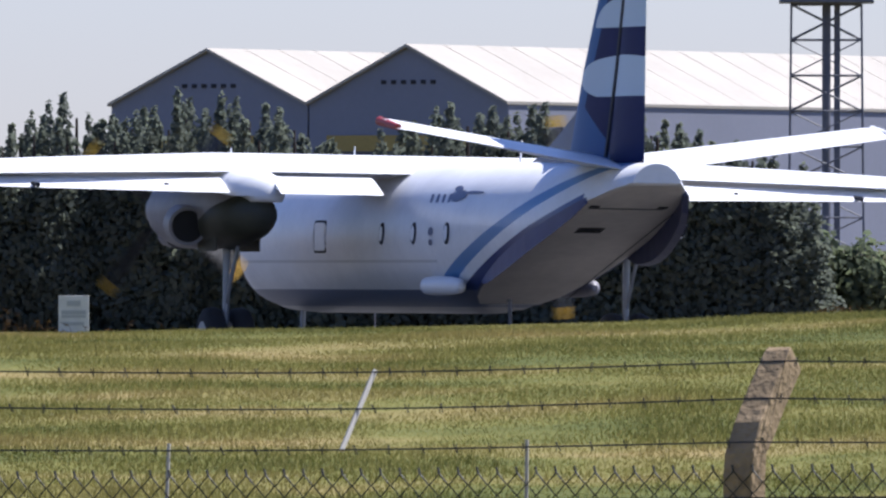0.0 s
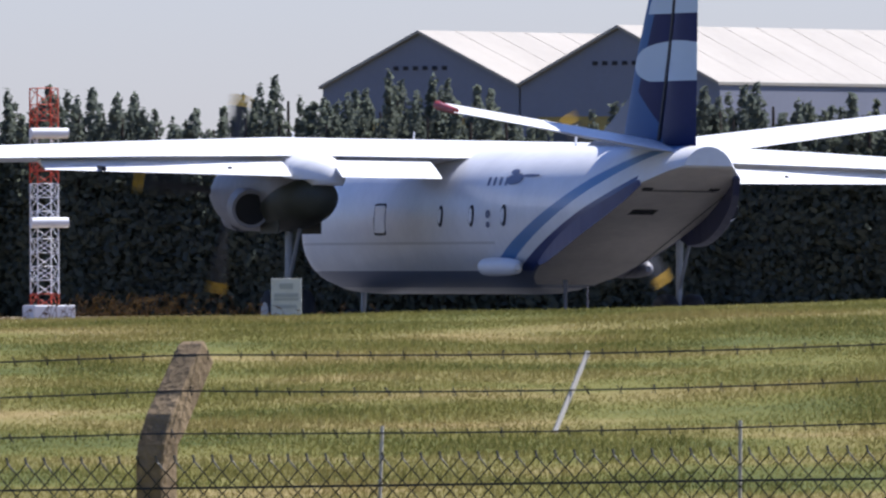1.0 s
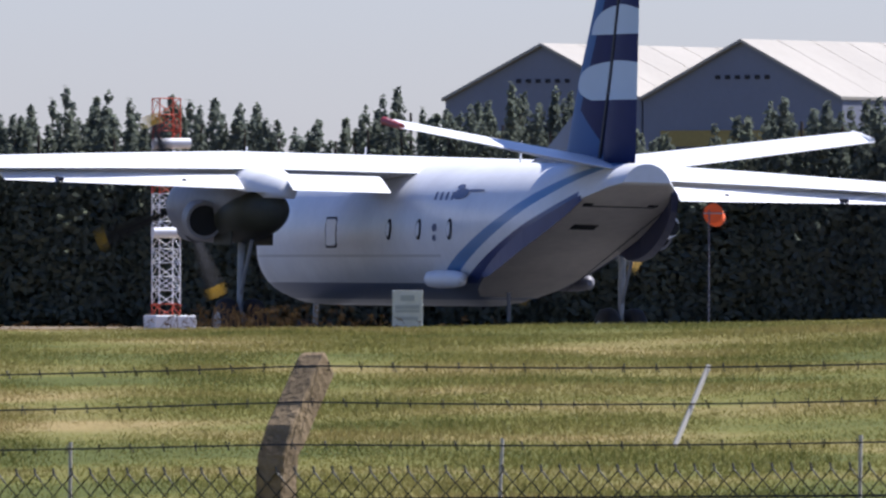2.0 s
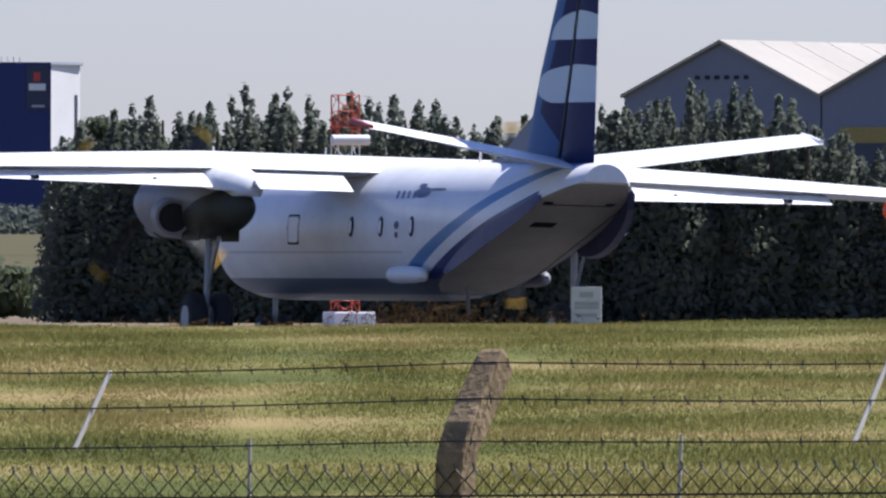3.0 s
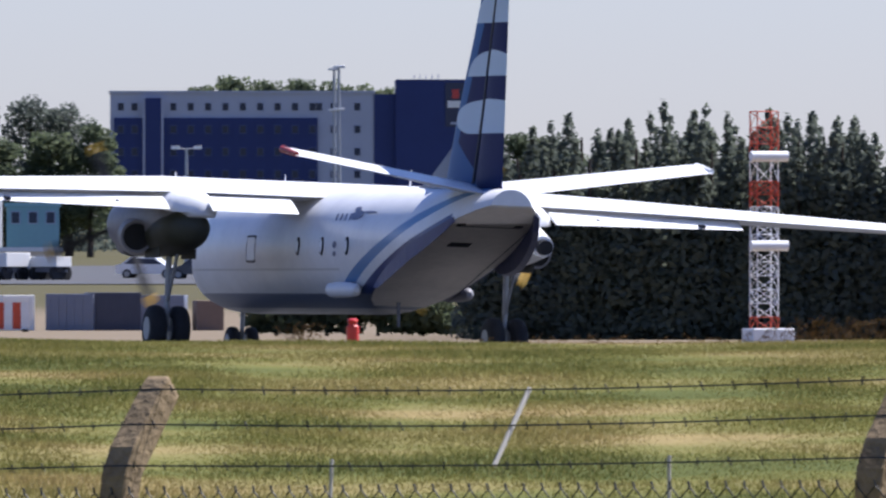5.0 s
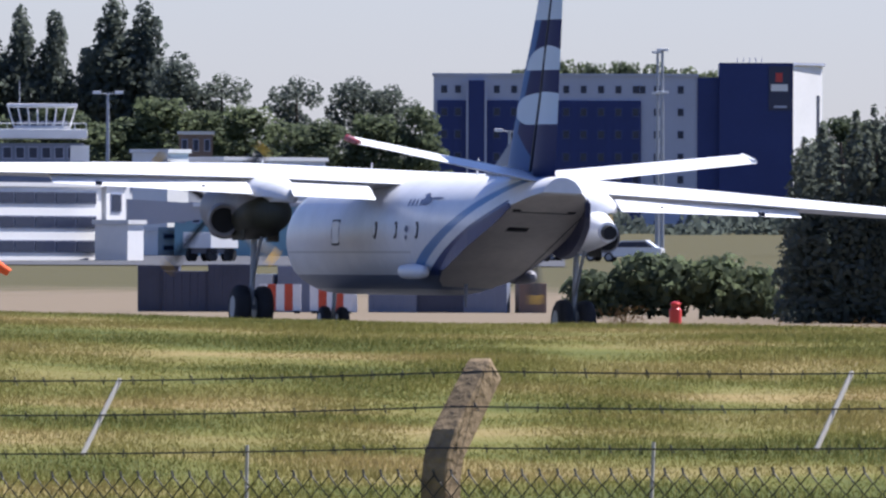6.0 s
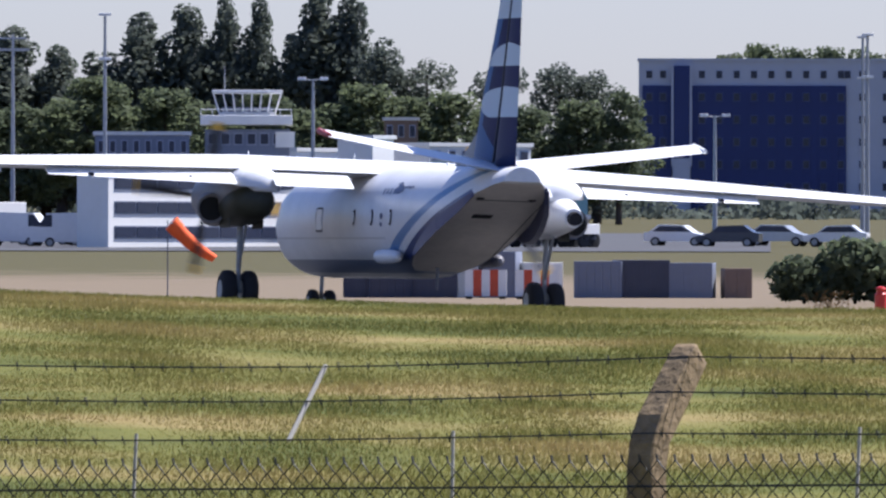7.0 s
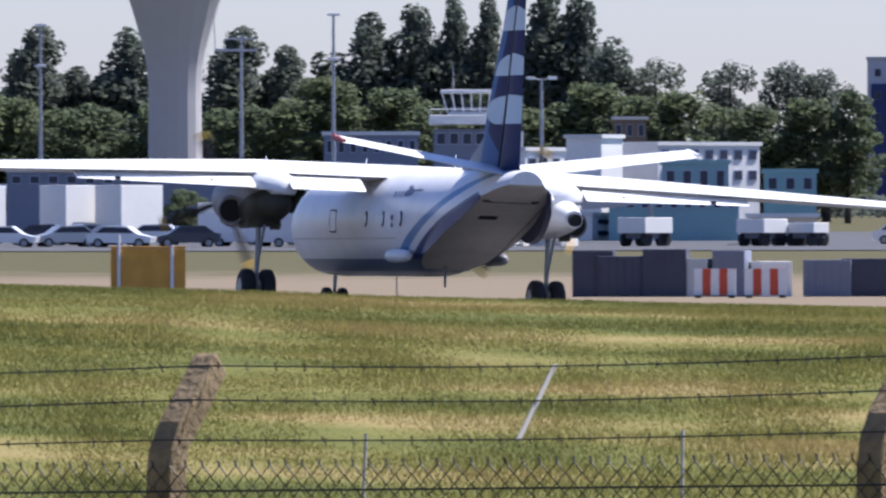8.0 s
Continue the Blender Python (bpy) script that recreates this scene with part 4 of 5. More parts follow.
def make_hotel():
    d = 2000.0
    k = math.radians(1) * d                     # metres for a degree
    mid = 2.40
    h = empty("hotel", wall_frame(mid, d))
    tagged(h, "navy and grey multi-storey hotel with white end wall", "hotel")
    xl, xr = (mid - 2.897) * k, (mid - 1.905) * k
    roof = height(0.718, d)
    body = part("main_block", boxbm(xl, xr, 0, 16, 0, roof), M_HGREY, h, "pale grey hotel block")
    part("parapet", boxbm(xl - 0.15, xr + 0.15, -0.2, 16.2, roof + 0.003, roof + 0.35), M_HGREY, body)
    storey = 2.95
    z_blue = roof - 3.2
    x_blue = xr - 7.4
    xs0, xs1 = xl + 4.6, xl + 6.7
    for a, b in ((xl + 0.5, xs0 - 0.2), (xs1 + 0.2, x_blue)):
        bl = part("blue_cladding", boxbm(a, b, -0.35, -0.003, 3.0, z_blue), M_HBLUE, h, "navy blue cladding")
        n = int((b - a) / 0.9)
        for j in range(1, n):
            part("cladding_joint", boxbm(a + j * (b - a) / n - 0.03, a + j * (b - a) / n + 0.03, -0.40, -0.353, 3.0, z_blue), M_HBLUE, bl)
    st = part("stair_strip", boxbm(xs0, xs1, -0.9, -0.004, 14.0, roof - 0.6), M_HBLUE, h, "navy stair tower strip")
    part("stair_base", boxbm(xs0 - 0.1, xs1 + 0.1, -0.9, -0.004, 3.0, 13.99), M_HGREY, h, "pale grey stair base")
    part("trim", boxbm(xs0 - 0.3, xs0 - 0.02, -1.0, -0.004, 13.0, roof - 0.6), M_HGREY, st)
    part("trim", boxbm(xs1 + 0.02, xs1 + 0.3, -1.0, -0.004, 13.0, roof - 0.6), M_HGREY, st)

    def win(x, z, y, w=0.95, hh=1.15):
        f = part("window", boxbm(x - w / 2, x + w / 2, y - 0.05, y, z - hh / 2, z + hh / 2), M_HFRAME if y > -0.1 else M_HFRAMEB, h)
        part("pane", boxbm(x - w / 2 + 0.1, x + w / 2 - 0.1, y - 0.09, y - 0.053, z - hh / 2 + 0.1, z + hh / 2 - 0.1), M_HGLASS, f)
    cols = [xl + 1.4, xl + 3.2] + [xs1 + 1.6 + 2.28 * j for j in range(10)]
    for r in range(7):
        z = roof - 1.75 - r * storey
        if z < 4:
            continue
        for x in cols:
            if x < x_blue - 0.6:
                win(x, z, -0.003 if r == 0 else -0.41)
        for x in (xr - 5.3, xr - 2.2):
            win(x, z, -0.003)
        if r == 0:
            win(x_blue + 0.2, z, -0.003)
    # stair tower block with a white end
    a, b, c, e = (mid - 1.905) * k, (mid - 1.823) * k, (mid - 1.546) * k, (mid - 1.433) * k
    zt = height(0.770, d)
    part("link_block", boxbm(a + 0.005, b, -0.2, 14, 0, roof - 0.1), M_HBLUE, h, "navy link block")
    tower = part("tower_block", boxbm(b + 0.005, c, -1.2, 15, 0, zt), M_HBLUE, h, "navy tower block")
    part("sign_panel", boxbm(c - 3.2, c - 0.3, -1.36, -1.203, zt - 6.2, zt - 0.4), M_HPANEL, tower, "dark sign panel")
    part("sign_mark", boxbm(c - 2.3, c - 1.4, -1.42, -1.363, zt - 2.5, zt - 1.3, bevel=0.02), M_SIGNRED, tower, "red and white sign mark")
    part("sign_bar", boxbm(c - 2.9, c - 0.7, -1.42, -1.363, zt - 3.7, zt - 2.8), M_HWHITE, tower)
    part("sign_bar", boxbm(c - 2.5, c - 0.8, -1.42, -1.363, zt - 5.9, zt - 5.6), M_HGREY, tower)
    foot = [(c + 0.005, -1.5), (e, 5.5), (e, 14.0), (c + 0.005, 14.0)]
    end = part("white_end", loft([[(x, y, 0) for x, y in foot], [(x, y, zt - 0.3) for x, y in foot]]), M_HWHITE, h, "sunlit white end wall")
    cap = [(c + 0.005, -2.0), (e + 0.4, 5.3), (e + 0.4, 14.2), (c + 0.005, 14.2)]
    part("end_cap", loft([[(x, y, zt - 0.29) for x, y in cap], [(x, y, zt + 0.05) for x, y in cap]]), M_HGREY, end)
    slot = [(e - 0.75, 4.10), (e - 0.35, 4.80), (e - 0.35, 5.2), (e - 0.75, 4.5)]
    part("end_slot", loft([[(x, y, 5.0) for x, y in slot], [(x, y, zt - 4.2) for x, y in slot]]), M_HGLASS, end)
    for j in range(5):
        bm = bmesh.new()
        rod(bm, (b + 2.4 + j * 0.8, 2, zt - 0.05), (b + 2.4 + j * 0.8, 2, zt + 0.7), 0.06, 0.05, 6)
        part("roof_vent", bm, M_HGREY, tower)


M_HFRAME = mat("pale_window_frame", (0.35, 0.38, 0.48), rough=0.5)
M_HFRAMEB = mat("blue_window_frame", (0.07, 0.09, 0.20), rough=0.5)
M_HGLASS = mat("hotel_glass", (0.035, 0.042, 0.07), rough=0.2, spec=0.25)
M_HPANEL = mat("dark_sign_panel", (0.03, 0.035, 0.075), rough=0.4)
M_SIGNRED = mat("sign_red", (0.55, 0.06, 0.05), rough=0.5)
make_hotel()

# ---- airport buildings ----
M_TEAL = mat("teal_cladding", (0.22, 0.36, 0.39), rough=0.6, vary=0.12, scale=0.3, fine=3)
M_PALE = mat("pale_grey_render", (0.66, 0.65, 0.63), rough=0.7, vary=0.12, scale=0.3, fine=3)
M_SLATE = mat("slate_blue_cladding", (0.18, 0.20, 0.26), rough=0.6, vary=0.15, scale=0.3, fine=3)
M_BRICK = mat("brown_brickwork", (0.20, 0.14, 0.11), rough=0.8, vary=0.2, scale=0.4, fine=5)
M_CONC = mat("pale_concrete", (0.46, 0.44, 0.44), rough=0.75, vary=0.08, scale=0.4, fine=5)
M_CREAM = mat("cream_render", (0.62, 0.52, 0.38), rough=0.7, vary=0.1, scale=0.3, fine=3)
M_NAVYBOX = mat("dark_blue_container", (0.05, 0.055, 0.085), rough=0.6, vary=0.25, scale=1.0, fine=6)
M_ORANGE = mat("ochre_plywood", (0.62, 0.31, 0.045), rough=0.7, vary=0.2, scale=2.0, fine=14)
M_SOCK = mat("orange_windsock_cloth", (0.85, 0.12, 0.02), rough=0.8, vary=0.15, scale=2.0)
M_CARWHITE = mat("white_car_paint", (0.75, 0.75, 0.76), rough=0.25, vary=0.05)
M_CARDARK = mat("dark_car_paint", (0.05, 0.055, 0.075), rough=0.25, vary=0.1)
M_CARRED = mat("red_car_paint", (0.38, 0.03, 0.03), rough=0.25, vary=0.1)
M_CARSILVER = mat("silver_car_paint", (0.40, 0.42, 0.45), rough=0.3, metal=0.4, vary=0.1)
M_MAST = mat("grey_mast_steel", (0.34, 0.35, 0.37), rough=0.5, metal=0.3, vary=0.15)
M_MASTRED = mat("mast_red_paint", (0.50, 0.07, 0.03), rough=0.6, vary=0.2)
M_MASTWHITE = mat("mast_white_paint", (0.72, 0.72, 0.72), rough=0.6, vary=0.12)
M_DARKSTEEL = mat("dark_tower_steel", (0.13, 0.135, 0.16), rough=0.6, vary=0.2)


def make_block(name, d, a0, a1, e1, e0, wall, label, depth=12.0, rows=0, cols=0, glass=None, ribbon=False, roof=None, turn=0.0, category="building"):
    """A flat-roofed building between two bearings, top and base by elevation; windows in rows."""
    mid = (a0 + a1) / 2
    b = empty(name, wall_frame(mid, d) @ Matrix.Rotation(radians(turn), 4, "Z"))
    tagged(b, label, category, group="airport buildings")
    hw = abs(a0 - a1) / 2 * math.radians(1) * d / math.cos(radians(turn))
    zt, zb = height(e1, d), ground_z(mid, d) - 0.3
    zv = height(e0, d)
    w = part("wall", boxbm(-hw, hw, 0, depth, zb, zt), wall, b)
    part("roof", boxbm(-hw - 0.15, hw + 0.15, -0.15, depth + 0.15, zt + 0.004, zt + 0.28), roof or M_PALE, b)
    zv = max(zv, zb + 0.4)
    sh = (zt - zv) / max(rows, 1)
    for r in range(rows):
        z0, z1 = zv + r * sh + sh * 0.30, zv + r * sh + sh * 0.82
        n = 1 if ribbon else cols
        for c in range(n):
            x0 = -hw + 2 * hw * (c + (0.03 if ribbon else 0.22)) / n
            x1 = -hw + 2 * hw * (c + (0.97 if ribbon else 0.78)) / n
            f = part("window", boxbm(x0, x1, -0.06, -0.004, z0, z1), M_SLATE if ribbon else M_HFRAME, b)
            m = max(1, int((x1 - x0) / 2.2)) if ribbon else 1
            for k in range(m):
                p0, p1 = x0 + (x1 - x0) * k / m, x0 + (x1 - x0) * (k + 1) / m
                part("pane", boxbm(p0 + 0.07, p1 - 0.07, -0.10, -0.064, z0 + 0.08, z1 - 0.08), glass or M_HGLASS, f)
    return b


def make_apron():
    bm = bmesh.new()
    azs, ds = list(np.arange(2.4, 8.1, 0.3)), [935, 980, 1040, 1120, 1210]
    top = [[bm.verts.new(at(a, d, ground_z(a, d) + 0.06)) for a in azs] for d in ds]
    for r0, r1 in zip(top, top[1:]):
        for i in range(len(azs) - 1):
            bm.faces.new((r0[i], r0[i + 1], r1[i + 1], r1[i]))
    bmesh.ops.recalc_face_normals(bm, faces=bm.faces)
    if sum(f.normal.z for f in bm.faces) < 0:
        bmesh.ops.reverse_faces(bm, faces=bm.faces)
    tagged(part("apron", bm, mat("apron_asphalt", (0.06, 0.06, 0.064), rough=0.9, vary=0.2, scale=0.2, fine=3)), "grey asphalt apron and car park before the buildings", "apron", kind="structure")


make_apron()

def make_bridge():
    """A passenger bridge: a grey box tunnel that narrows outwards, on steel legs."""
    d, a = 1020.0, 3.850
    t = empty("passenger_bridge", wall_frame(a, d))
    tagged(t, "grey passenger bridge tunnel on steel legs by the terminal", "bridge")
    k = math.radians(1) * d
    zt, zl, zg = height(0.250, d), height(0.150, d), ground_z(a, d)
    ring = lambda x, lo, hi: [(x, 0, lo), (x, 2.6, lo), (x, 2.6, hi), (x, 0, hi)]
    part("tunnel", loft([ring(-0.20 * k, zl, zt), ring(0.0, zl + 0.25, zt - 0.2), ring(0.19 * k, zl + 0.7, zt - 0.55)]), M_CONC, t)
    part("canopy", boxbm(0.05 * k, 0.25 * k, -0.3, 2.9, zt - 0.50, zt - 0.22), M_HWHITE, t, "white end canopy")
    for x in (-0.16 * k, 0.14 * k):
        for y in (0.3, 2.2):
            part("leg", rod(bmesh.new(), (x, y, zg - 0.1), (x, y, zl + 0.75), 0.14, 0.14, 8), M_MAST, t)


make_bridge()

# terminal with ribbon windows and white bands
make_block("terminal_building", 984.0, 4.886, 4.140, 0.296, -0.075, M_HWHITE, "white terminal building with dark ribbon windows", depth=2.5, rows=3, ribbon=True, turn=54)
make_block("stair_block", 994.0, 4.125, 4.055, 0.296, -0.075, M_HWHITE, "sunlit white stair block at the end of the terminal", depth=2.5, rows=2, cols=1, turn=58)
make_block("entrance_block", 990.0, 4.045, 3.985, 0.155, -0.075, M_HWHITE, "low sunlit white entrance block beside the terminal", depth=2.5, turn=58)
make_block("terminal_wing", 1070.0, 3.930, 3.526, 0.129, -0.062, M_HWHITE, "white low terminal wing with square windows", rows=2, cols=5, depth=5, turn=52)
make_block("office_building", 1120.0, 4.940, 4.585, 0.436, 0.244, M_SLATE, "grey flat-roofed office building", rows=2, cols=8, roof=M_PALE)
make_block("white_workshop", 1100.0, 3.896, 3.817, 0.423, 0.243, M_HWHITE, "bright white workshop block", rows=0, depth=3, turn=58)
make_block("low_white_building", 1110.0, 4.182, 3.906, 0.375, 0.243, M_HWHITE, "low white building with small windows", rows=1, cols=6, depth=5, turn=52)
make_block("teal_building", 1120.0, 3.683, 3.301, 0.395, 0.242, M_PALE, "pale upper storey over teal cladding", rows=2, cols=7, depth=5, turn=45)
make_block("teal_shed", 1090.0, 3.668, 3.418, 0.327, 0.200, M_TEAL, "teal clad low shed", rows=1, cols=4, roof=M_TEAL)
make_block("teal_shed", 1100.0, 3.286, 3.088, 0.293, 0.199, M_TEAL, "teal clad low shed", rows=1, cols=3, roof=M_TEAL)
make_block("teal_shed", 1080.0, 6.130, 5.30, 0.299, 0.235, M_SLATE, "long slate grey shed behind the parked lorries", rows=1, cols=12, roof=M_PALE)
make_block("grey_shed", 1060.0, 3.869, 3.380, 0.223, 0.148, M_TEAL, "teal shed with grey roof beside the apron", rows=2, cols=9, roof=M_CONC)
make_block("cream_building", 1000.0, 3.348, 3.083, 0.124, -0.021, M_CREAM, "cream low building with dark windows", rows=1, cols=5)
make_block("brown_house", 1300.0, 3.853, 3.726, 0.493, 0.402, M_BRICK, "small brown brick house under the trees", rows=1, cols=3)
make_block("grey_office", 1130.0, 4.936, 4.618, 0.436, 0.244, M_PALE, "pale grey office with window rows", rows=2, cols=8)
make_block("slate_warehouse", 1000.0, 4.808, 4.596, 0.202, -0.010, M_SLATE, "slate blue warehouse front", rows=2, cols=4)
make_block("site_office", 1200.0, 6.221, 6.026, 0.242, 0.108, M_SLATE, "slate blue site office", rows=1, cols=3)


def make_control_tower():
    d, a = 1000.0, 4.368
    t = empty("control_tower", wall_frame(a, d))
    tagged(t, "old control tower with glazed cab and white balcony", "tower")
    m = 1000.0 / 26973.0
    z = lambda y: EYE + (446 - y) * m
    zb = ground_z(a, d) - 0.3
    part("base_block", boxbm(-75 * m, 75 * m, 0, 5.5, zb, z(230)), M_SLATE, t)
    for k in range(6):
        x = -70 * m + k * 23 * m
        f = part("window", boxbm(x, x + 17 * m, -0.05, -0.004, z(258), z(236)), M_HFRAME, t)
        part("pane", boxbm(x + 0.06, x + 17 * m - 0.06, -0.09, -0.054, z(256), z(238)), M_HGLASS, f)
    part("balcony", boxbm(-83 * m, 80 * m, -0.9, 6.4, z(222), z(205), bevel=0.05), M_HWHITE, t, "white balcony band")
    part("end_panel", boxbm(50 * m, 84 * m, -0.3, 5.0, z(262), z(234)), M_HWHITE, t, "sunlit white end panel")
    for k in range(9):
        x = -82 * m + k * 20 * m
        part("rail_post", rod(bmesh.new(), (x, -0.85, z(205)), (x, -0.85, z(194)), 0.03, 0.03, 6), M_MASTWHITE, t)
    part("rail", rod(bmesh.new(), (-82 * m, -0.85, z(195)), (79 * m, -0.85, z(195)), 0.03, 0.03, 6), M_MASTWHITE, t)
    # cab: outward leaning panes between posts
    xa, xb = 50 * m, 60 * m
    part("cab_floor", boxbm(-xa, xa, 0.2, 4.6, z(205), z(199)), M_PALE, t)
    part("cab_roof", boxbm(-xb - 0.1, xb + 0.1, -0.3, 5.0, z(166), z(160), bevel=0.05), M_MASTWHITE, t, "pale cab roof")
    for k in range(8):
        f = -1 + 2 * k / 7
        part("cab_post", rod(bmesh.new(), (f * xa, 0.25, z(200)), (f * xb, -0.1, z(166)), 0.06, 0.06, 6), M_MASTWHITE, t)
        part("cab_post", rod(bmesh.new(), (f * xa, 4.5, z(200)), (f * xb, 4.8, z(166)), 0.05, 0.05, 6), M_MASTWHITE, t)
    part("cab_desk", boxbm(-xa * 0.9, xa * 0.9, 1.2, 3.5, z(199), z(190)), M_SLATE, t)
    part("aerial", rod(bmesh.new(), (-40 * m, 2, z(160)), (-40 * m, 2, z(118)), 0.05, 0.03, 6), M_MAST, t)


make_control_tower()


def make_concrete_tower():
    d, a = 1300.0, 5.499
    t = empty("concrete_tower", Matrix.Translation(at(a, d, 0)))
    tagged(t, "tall pale concrete control tower with flared shaft", "tower")
    m = 1300.0 / 26973.0
    z = lambda y: EYE + (445 - y) * m
    prof = [(ground_z(a, d) - 0.5, 49), (z(275), 48), (z(170), 47), (z(125), 49), (z(90), 55), (z(50), 66), (z(10), 78), (z(-30), 92), (z(-70), 108), (z(-120), 118)]
    n = 16
    def ring(zz, r):
        return [(r * m * math.cos(2 * math.pi * (i + 0.5) / n), r * m * math.sin(2 * math.pi * (i + 0.5) / n), zz) for i in range(n)]
    smooth(part("shaft", loft([ring(*p) for p in prof]), M_CONC, t), 12)
    part("cab", loft([ring(z(-120.1), 110), ring(z(-230), 135)]), M_HGLASS, t, "dark glazed cab")
    part("cab_roof", loft([ring(z(-230.1), 145), ring(z(-250), 140)]), M_CONC, t)


make_concrete_tower()


# ---- masts and lattice towers ----
def lattice(bm, w0, w1, z0, z1, bays, r):
    for k in range(bays):
        za, zb = z0 + (z1 - z0) * k / bays, z0 + (z1 - z0) * (k + 1) / bays
        wa, wb = w0 + (w1 - w0) * k / bays, w0 + (w1 - w0) * (k + 1) / bays
        ca = [Vector((sx * wa / 2, sy * wa / 2, za)) for sx, sy in ((-1, -1), (1, -1), (1, 1), (-1, 1))]
        cb = [Vector((sx * wb / 2, sy * wb / 2, zb)) for sx, sy in ((-1, -1), (1, -1), (1, 1), (-1, 1))]
        for i in range(4):
            j = (i + 1) % 4
            rod(bm, ca[i], cb[i], r, r, 5, False)
            rod(bm, ca[i], cb[j], r * 0.6, r * 0.6, 4, False)
            if k % 2:
                rod(bm, ca[j], cb[i], r * 0.6, r * 0.6, 4, False)
            rod(bm, cb[i], cb[j], r * 0.6, r * 0.6, 4, False)
    return bm


def make_antenna_mast():
    d, a = 430.0, 0.439
    t = empty("antenna_mast", Matrix.Translation(at(a, d, 0)) @ Matrix.Rotation(0.35, 4, "Z"))
    tagged(t, "red and white lattice antenna mast beside the runway", "mast")
    m = d / 26973.0
    z = lambda y: EYE + (482 - y) * m
    for y0, y1, mm in ((176, 262, M_MASTRED), (262, 300, M_MASTWHITE), (300, 345, M_MASTRED), (345, 540, M_MASTWHITE), (540, 562, M_MASTRED)):
        part("lattice", lattice(bmesh.new(), 0.62, 0.62, z(y1), z(y0), max(1, int((y1 - y0) / 22)), 0.022), mm, t, "red lattice" if mm is M_MASTRED else "white lattice")
    for y in (256, 414):
        bm = bmesh.new()
        rod(bm, (-0.55, -0.42, z(y)), (0.55, -0.42, z(y)), 0.15, 0.15, 16)
        smooth(part("antenna_box", bm, M_MASTWHITE, t, "white antenna drum"), 40)
    part("base_cabinet", boxbm(-0.5, 0.75, -0.5, 0.5, 0.0, z(560), bevel=0.04), M_MASTWHITE, t, "white base cabinet")


make_antenna_mast()


def make_radar_tower():
    d, a = 1000.0, -3.297
    t = empty("radar_tower", Matrix.Translation(at(a, d, 0)) @ Matrix.Rotation(radians(a), 4, "Z"))
    tagged(t, "dark steel lattice radar tower with platform and dome", "tower")
    m = d / 26973.0
    z = lambda y: EYE + (492 - y) * m
    part("lattice", lattice(bmesh.new(), 5.0, 4.6, 1.0, z(8), 8, 0.075), M_DARKSTEEL, t)
    bm = bmesh.new()
    rod(bm, (0, 0, 1.0), (0, 0, z(5)), 0.28, 0.28, 12)
    part("column", bm, M_DARKSTEEL, t)
    part("platform", boxbm(-3.1, 3.1, -3.1, 3.1, z(5), z(-4)), M_DARKSTEEL, t)
    rings = [[(r * math.cos(6.2832 * i / 24), r * math.sin(6.2832 * i / 24), z(-4) + h) for i in range(24)] for h, r in ((0.0, 1.7), (0.5, 2.2), (1.6, 2.6), (2.8, 2.4), (3.8, 1.7), (4.5, 0.7), (4.65, 0.1))]
    smooth(part("dome", loft(rings), M_MASTWHITE, t, "white radar dome"), 40)
    for sx in (-3, -1, 1, 3):
        part("rail_post", rod(bmesh.new(), (sx, -3.0, z(-4)), (sx, -3.0, z(-4) + 1.1), 0.04, 0.04, 5), M_DARKSTEEL, t)
    part("ladder", boxbm(0.5, 0.9, -0.35, -0.3, 1.0, z(5)), M_DARKSTEEL, t)


make_radar_tower()


def make_pole(d, a, e_top, kind):
    t = empty("light_pole", wall_frame(a, d))
    tagged(t, "tall slim steel light pole beside the apron", "pole", group="apron poles")
    zt, zb = height(e_top, d), ground_z(a, d) - 0.3
    part("pole", rod(bmesh.new(), (0, 0, zb), (0, 0, zt), 0.19, 0.10, 8), M_MAST, t)
    if kind == "cross":
        part("arm", boxbm(-1.9, 1.2, -0.08, 0.08, zt - 1.2, zt - 1.0), M_MAST, t)
        part("arm", boxbm(-1.0, 1.0, -0.08, 0.08, zt - 0.35, zt - 0.2), M_MAST, t)
        part("whip", rod(bmesh.new(), (-1.9, 0, zt - 1.0), (-2.0, 0, zt + 1.6), 0.05, 0.03, 5), M_MAST, t)
    elif kind == "lamp":
        for s in (-1, 1):
            part("arm", rod(bmesh.new(), (0, 0, zt - 0.1), (s * 0.8, 0, zt), 0.05, 0.05, 6), M_MAST, t)
            part("lamp_head", boxbm(s * 0.8 - 0.3, s * 0.8 + 0.3, -0.2, 0.2, zt - 0.1, zt + 0.14, bevel=0.03), M_MASTWHITE, t)
    else:
        for h in (0.0, 3.2):
            part("lamp_head", boxbm(-0.45, 0.45, -0.2, 0.2, zt - 0.1 - h, zt + 0.1 - h, bevel=0.03), M_MASTWHITE, t)


for row in ((1100.0, 4.121, 0.649, "lamp"), (1100.0, 4.903, 0.890, "mast"), (1100.0, 5.249, 0.814, "cross"),
            (1100.0, 2.610, 0.513, "lamp"), (1150.0, 2.037, 0.818, "mast"), (1200.0, 6.004, 0.852, "mast"), (1200.0, 2.055, 0.809, "mast")):
    make_pole(*row)


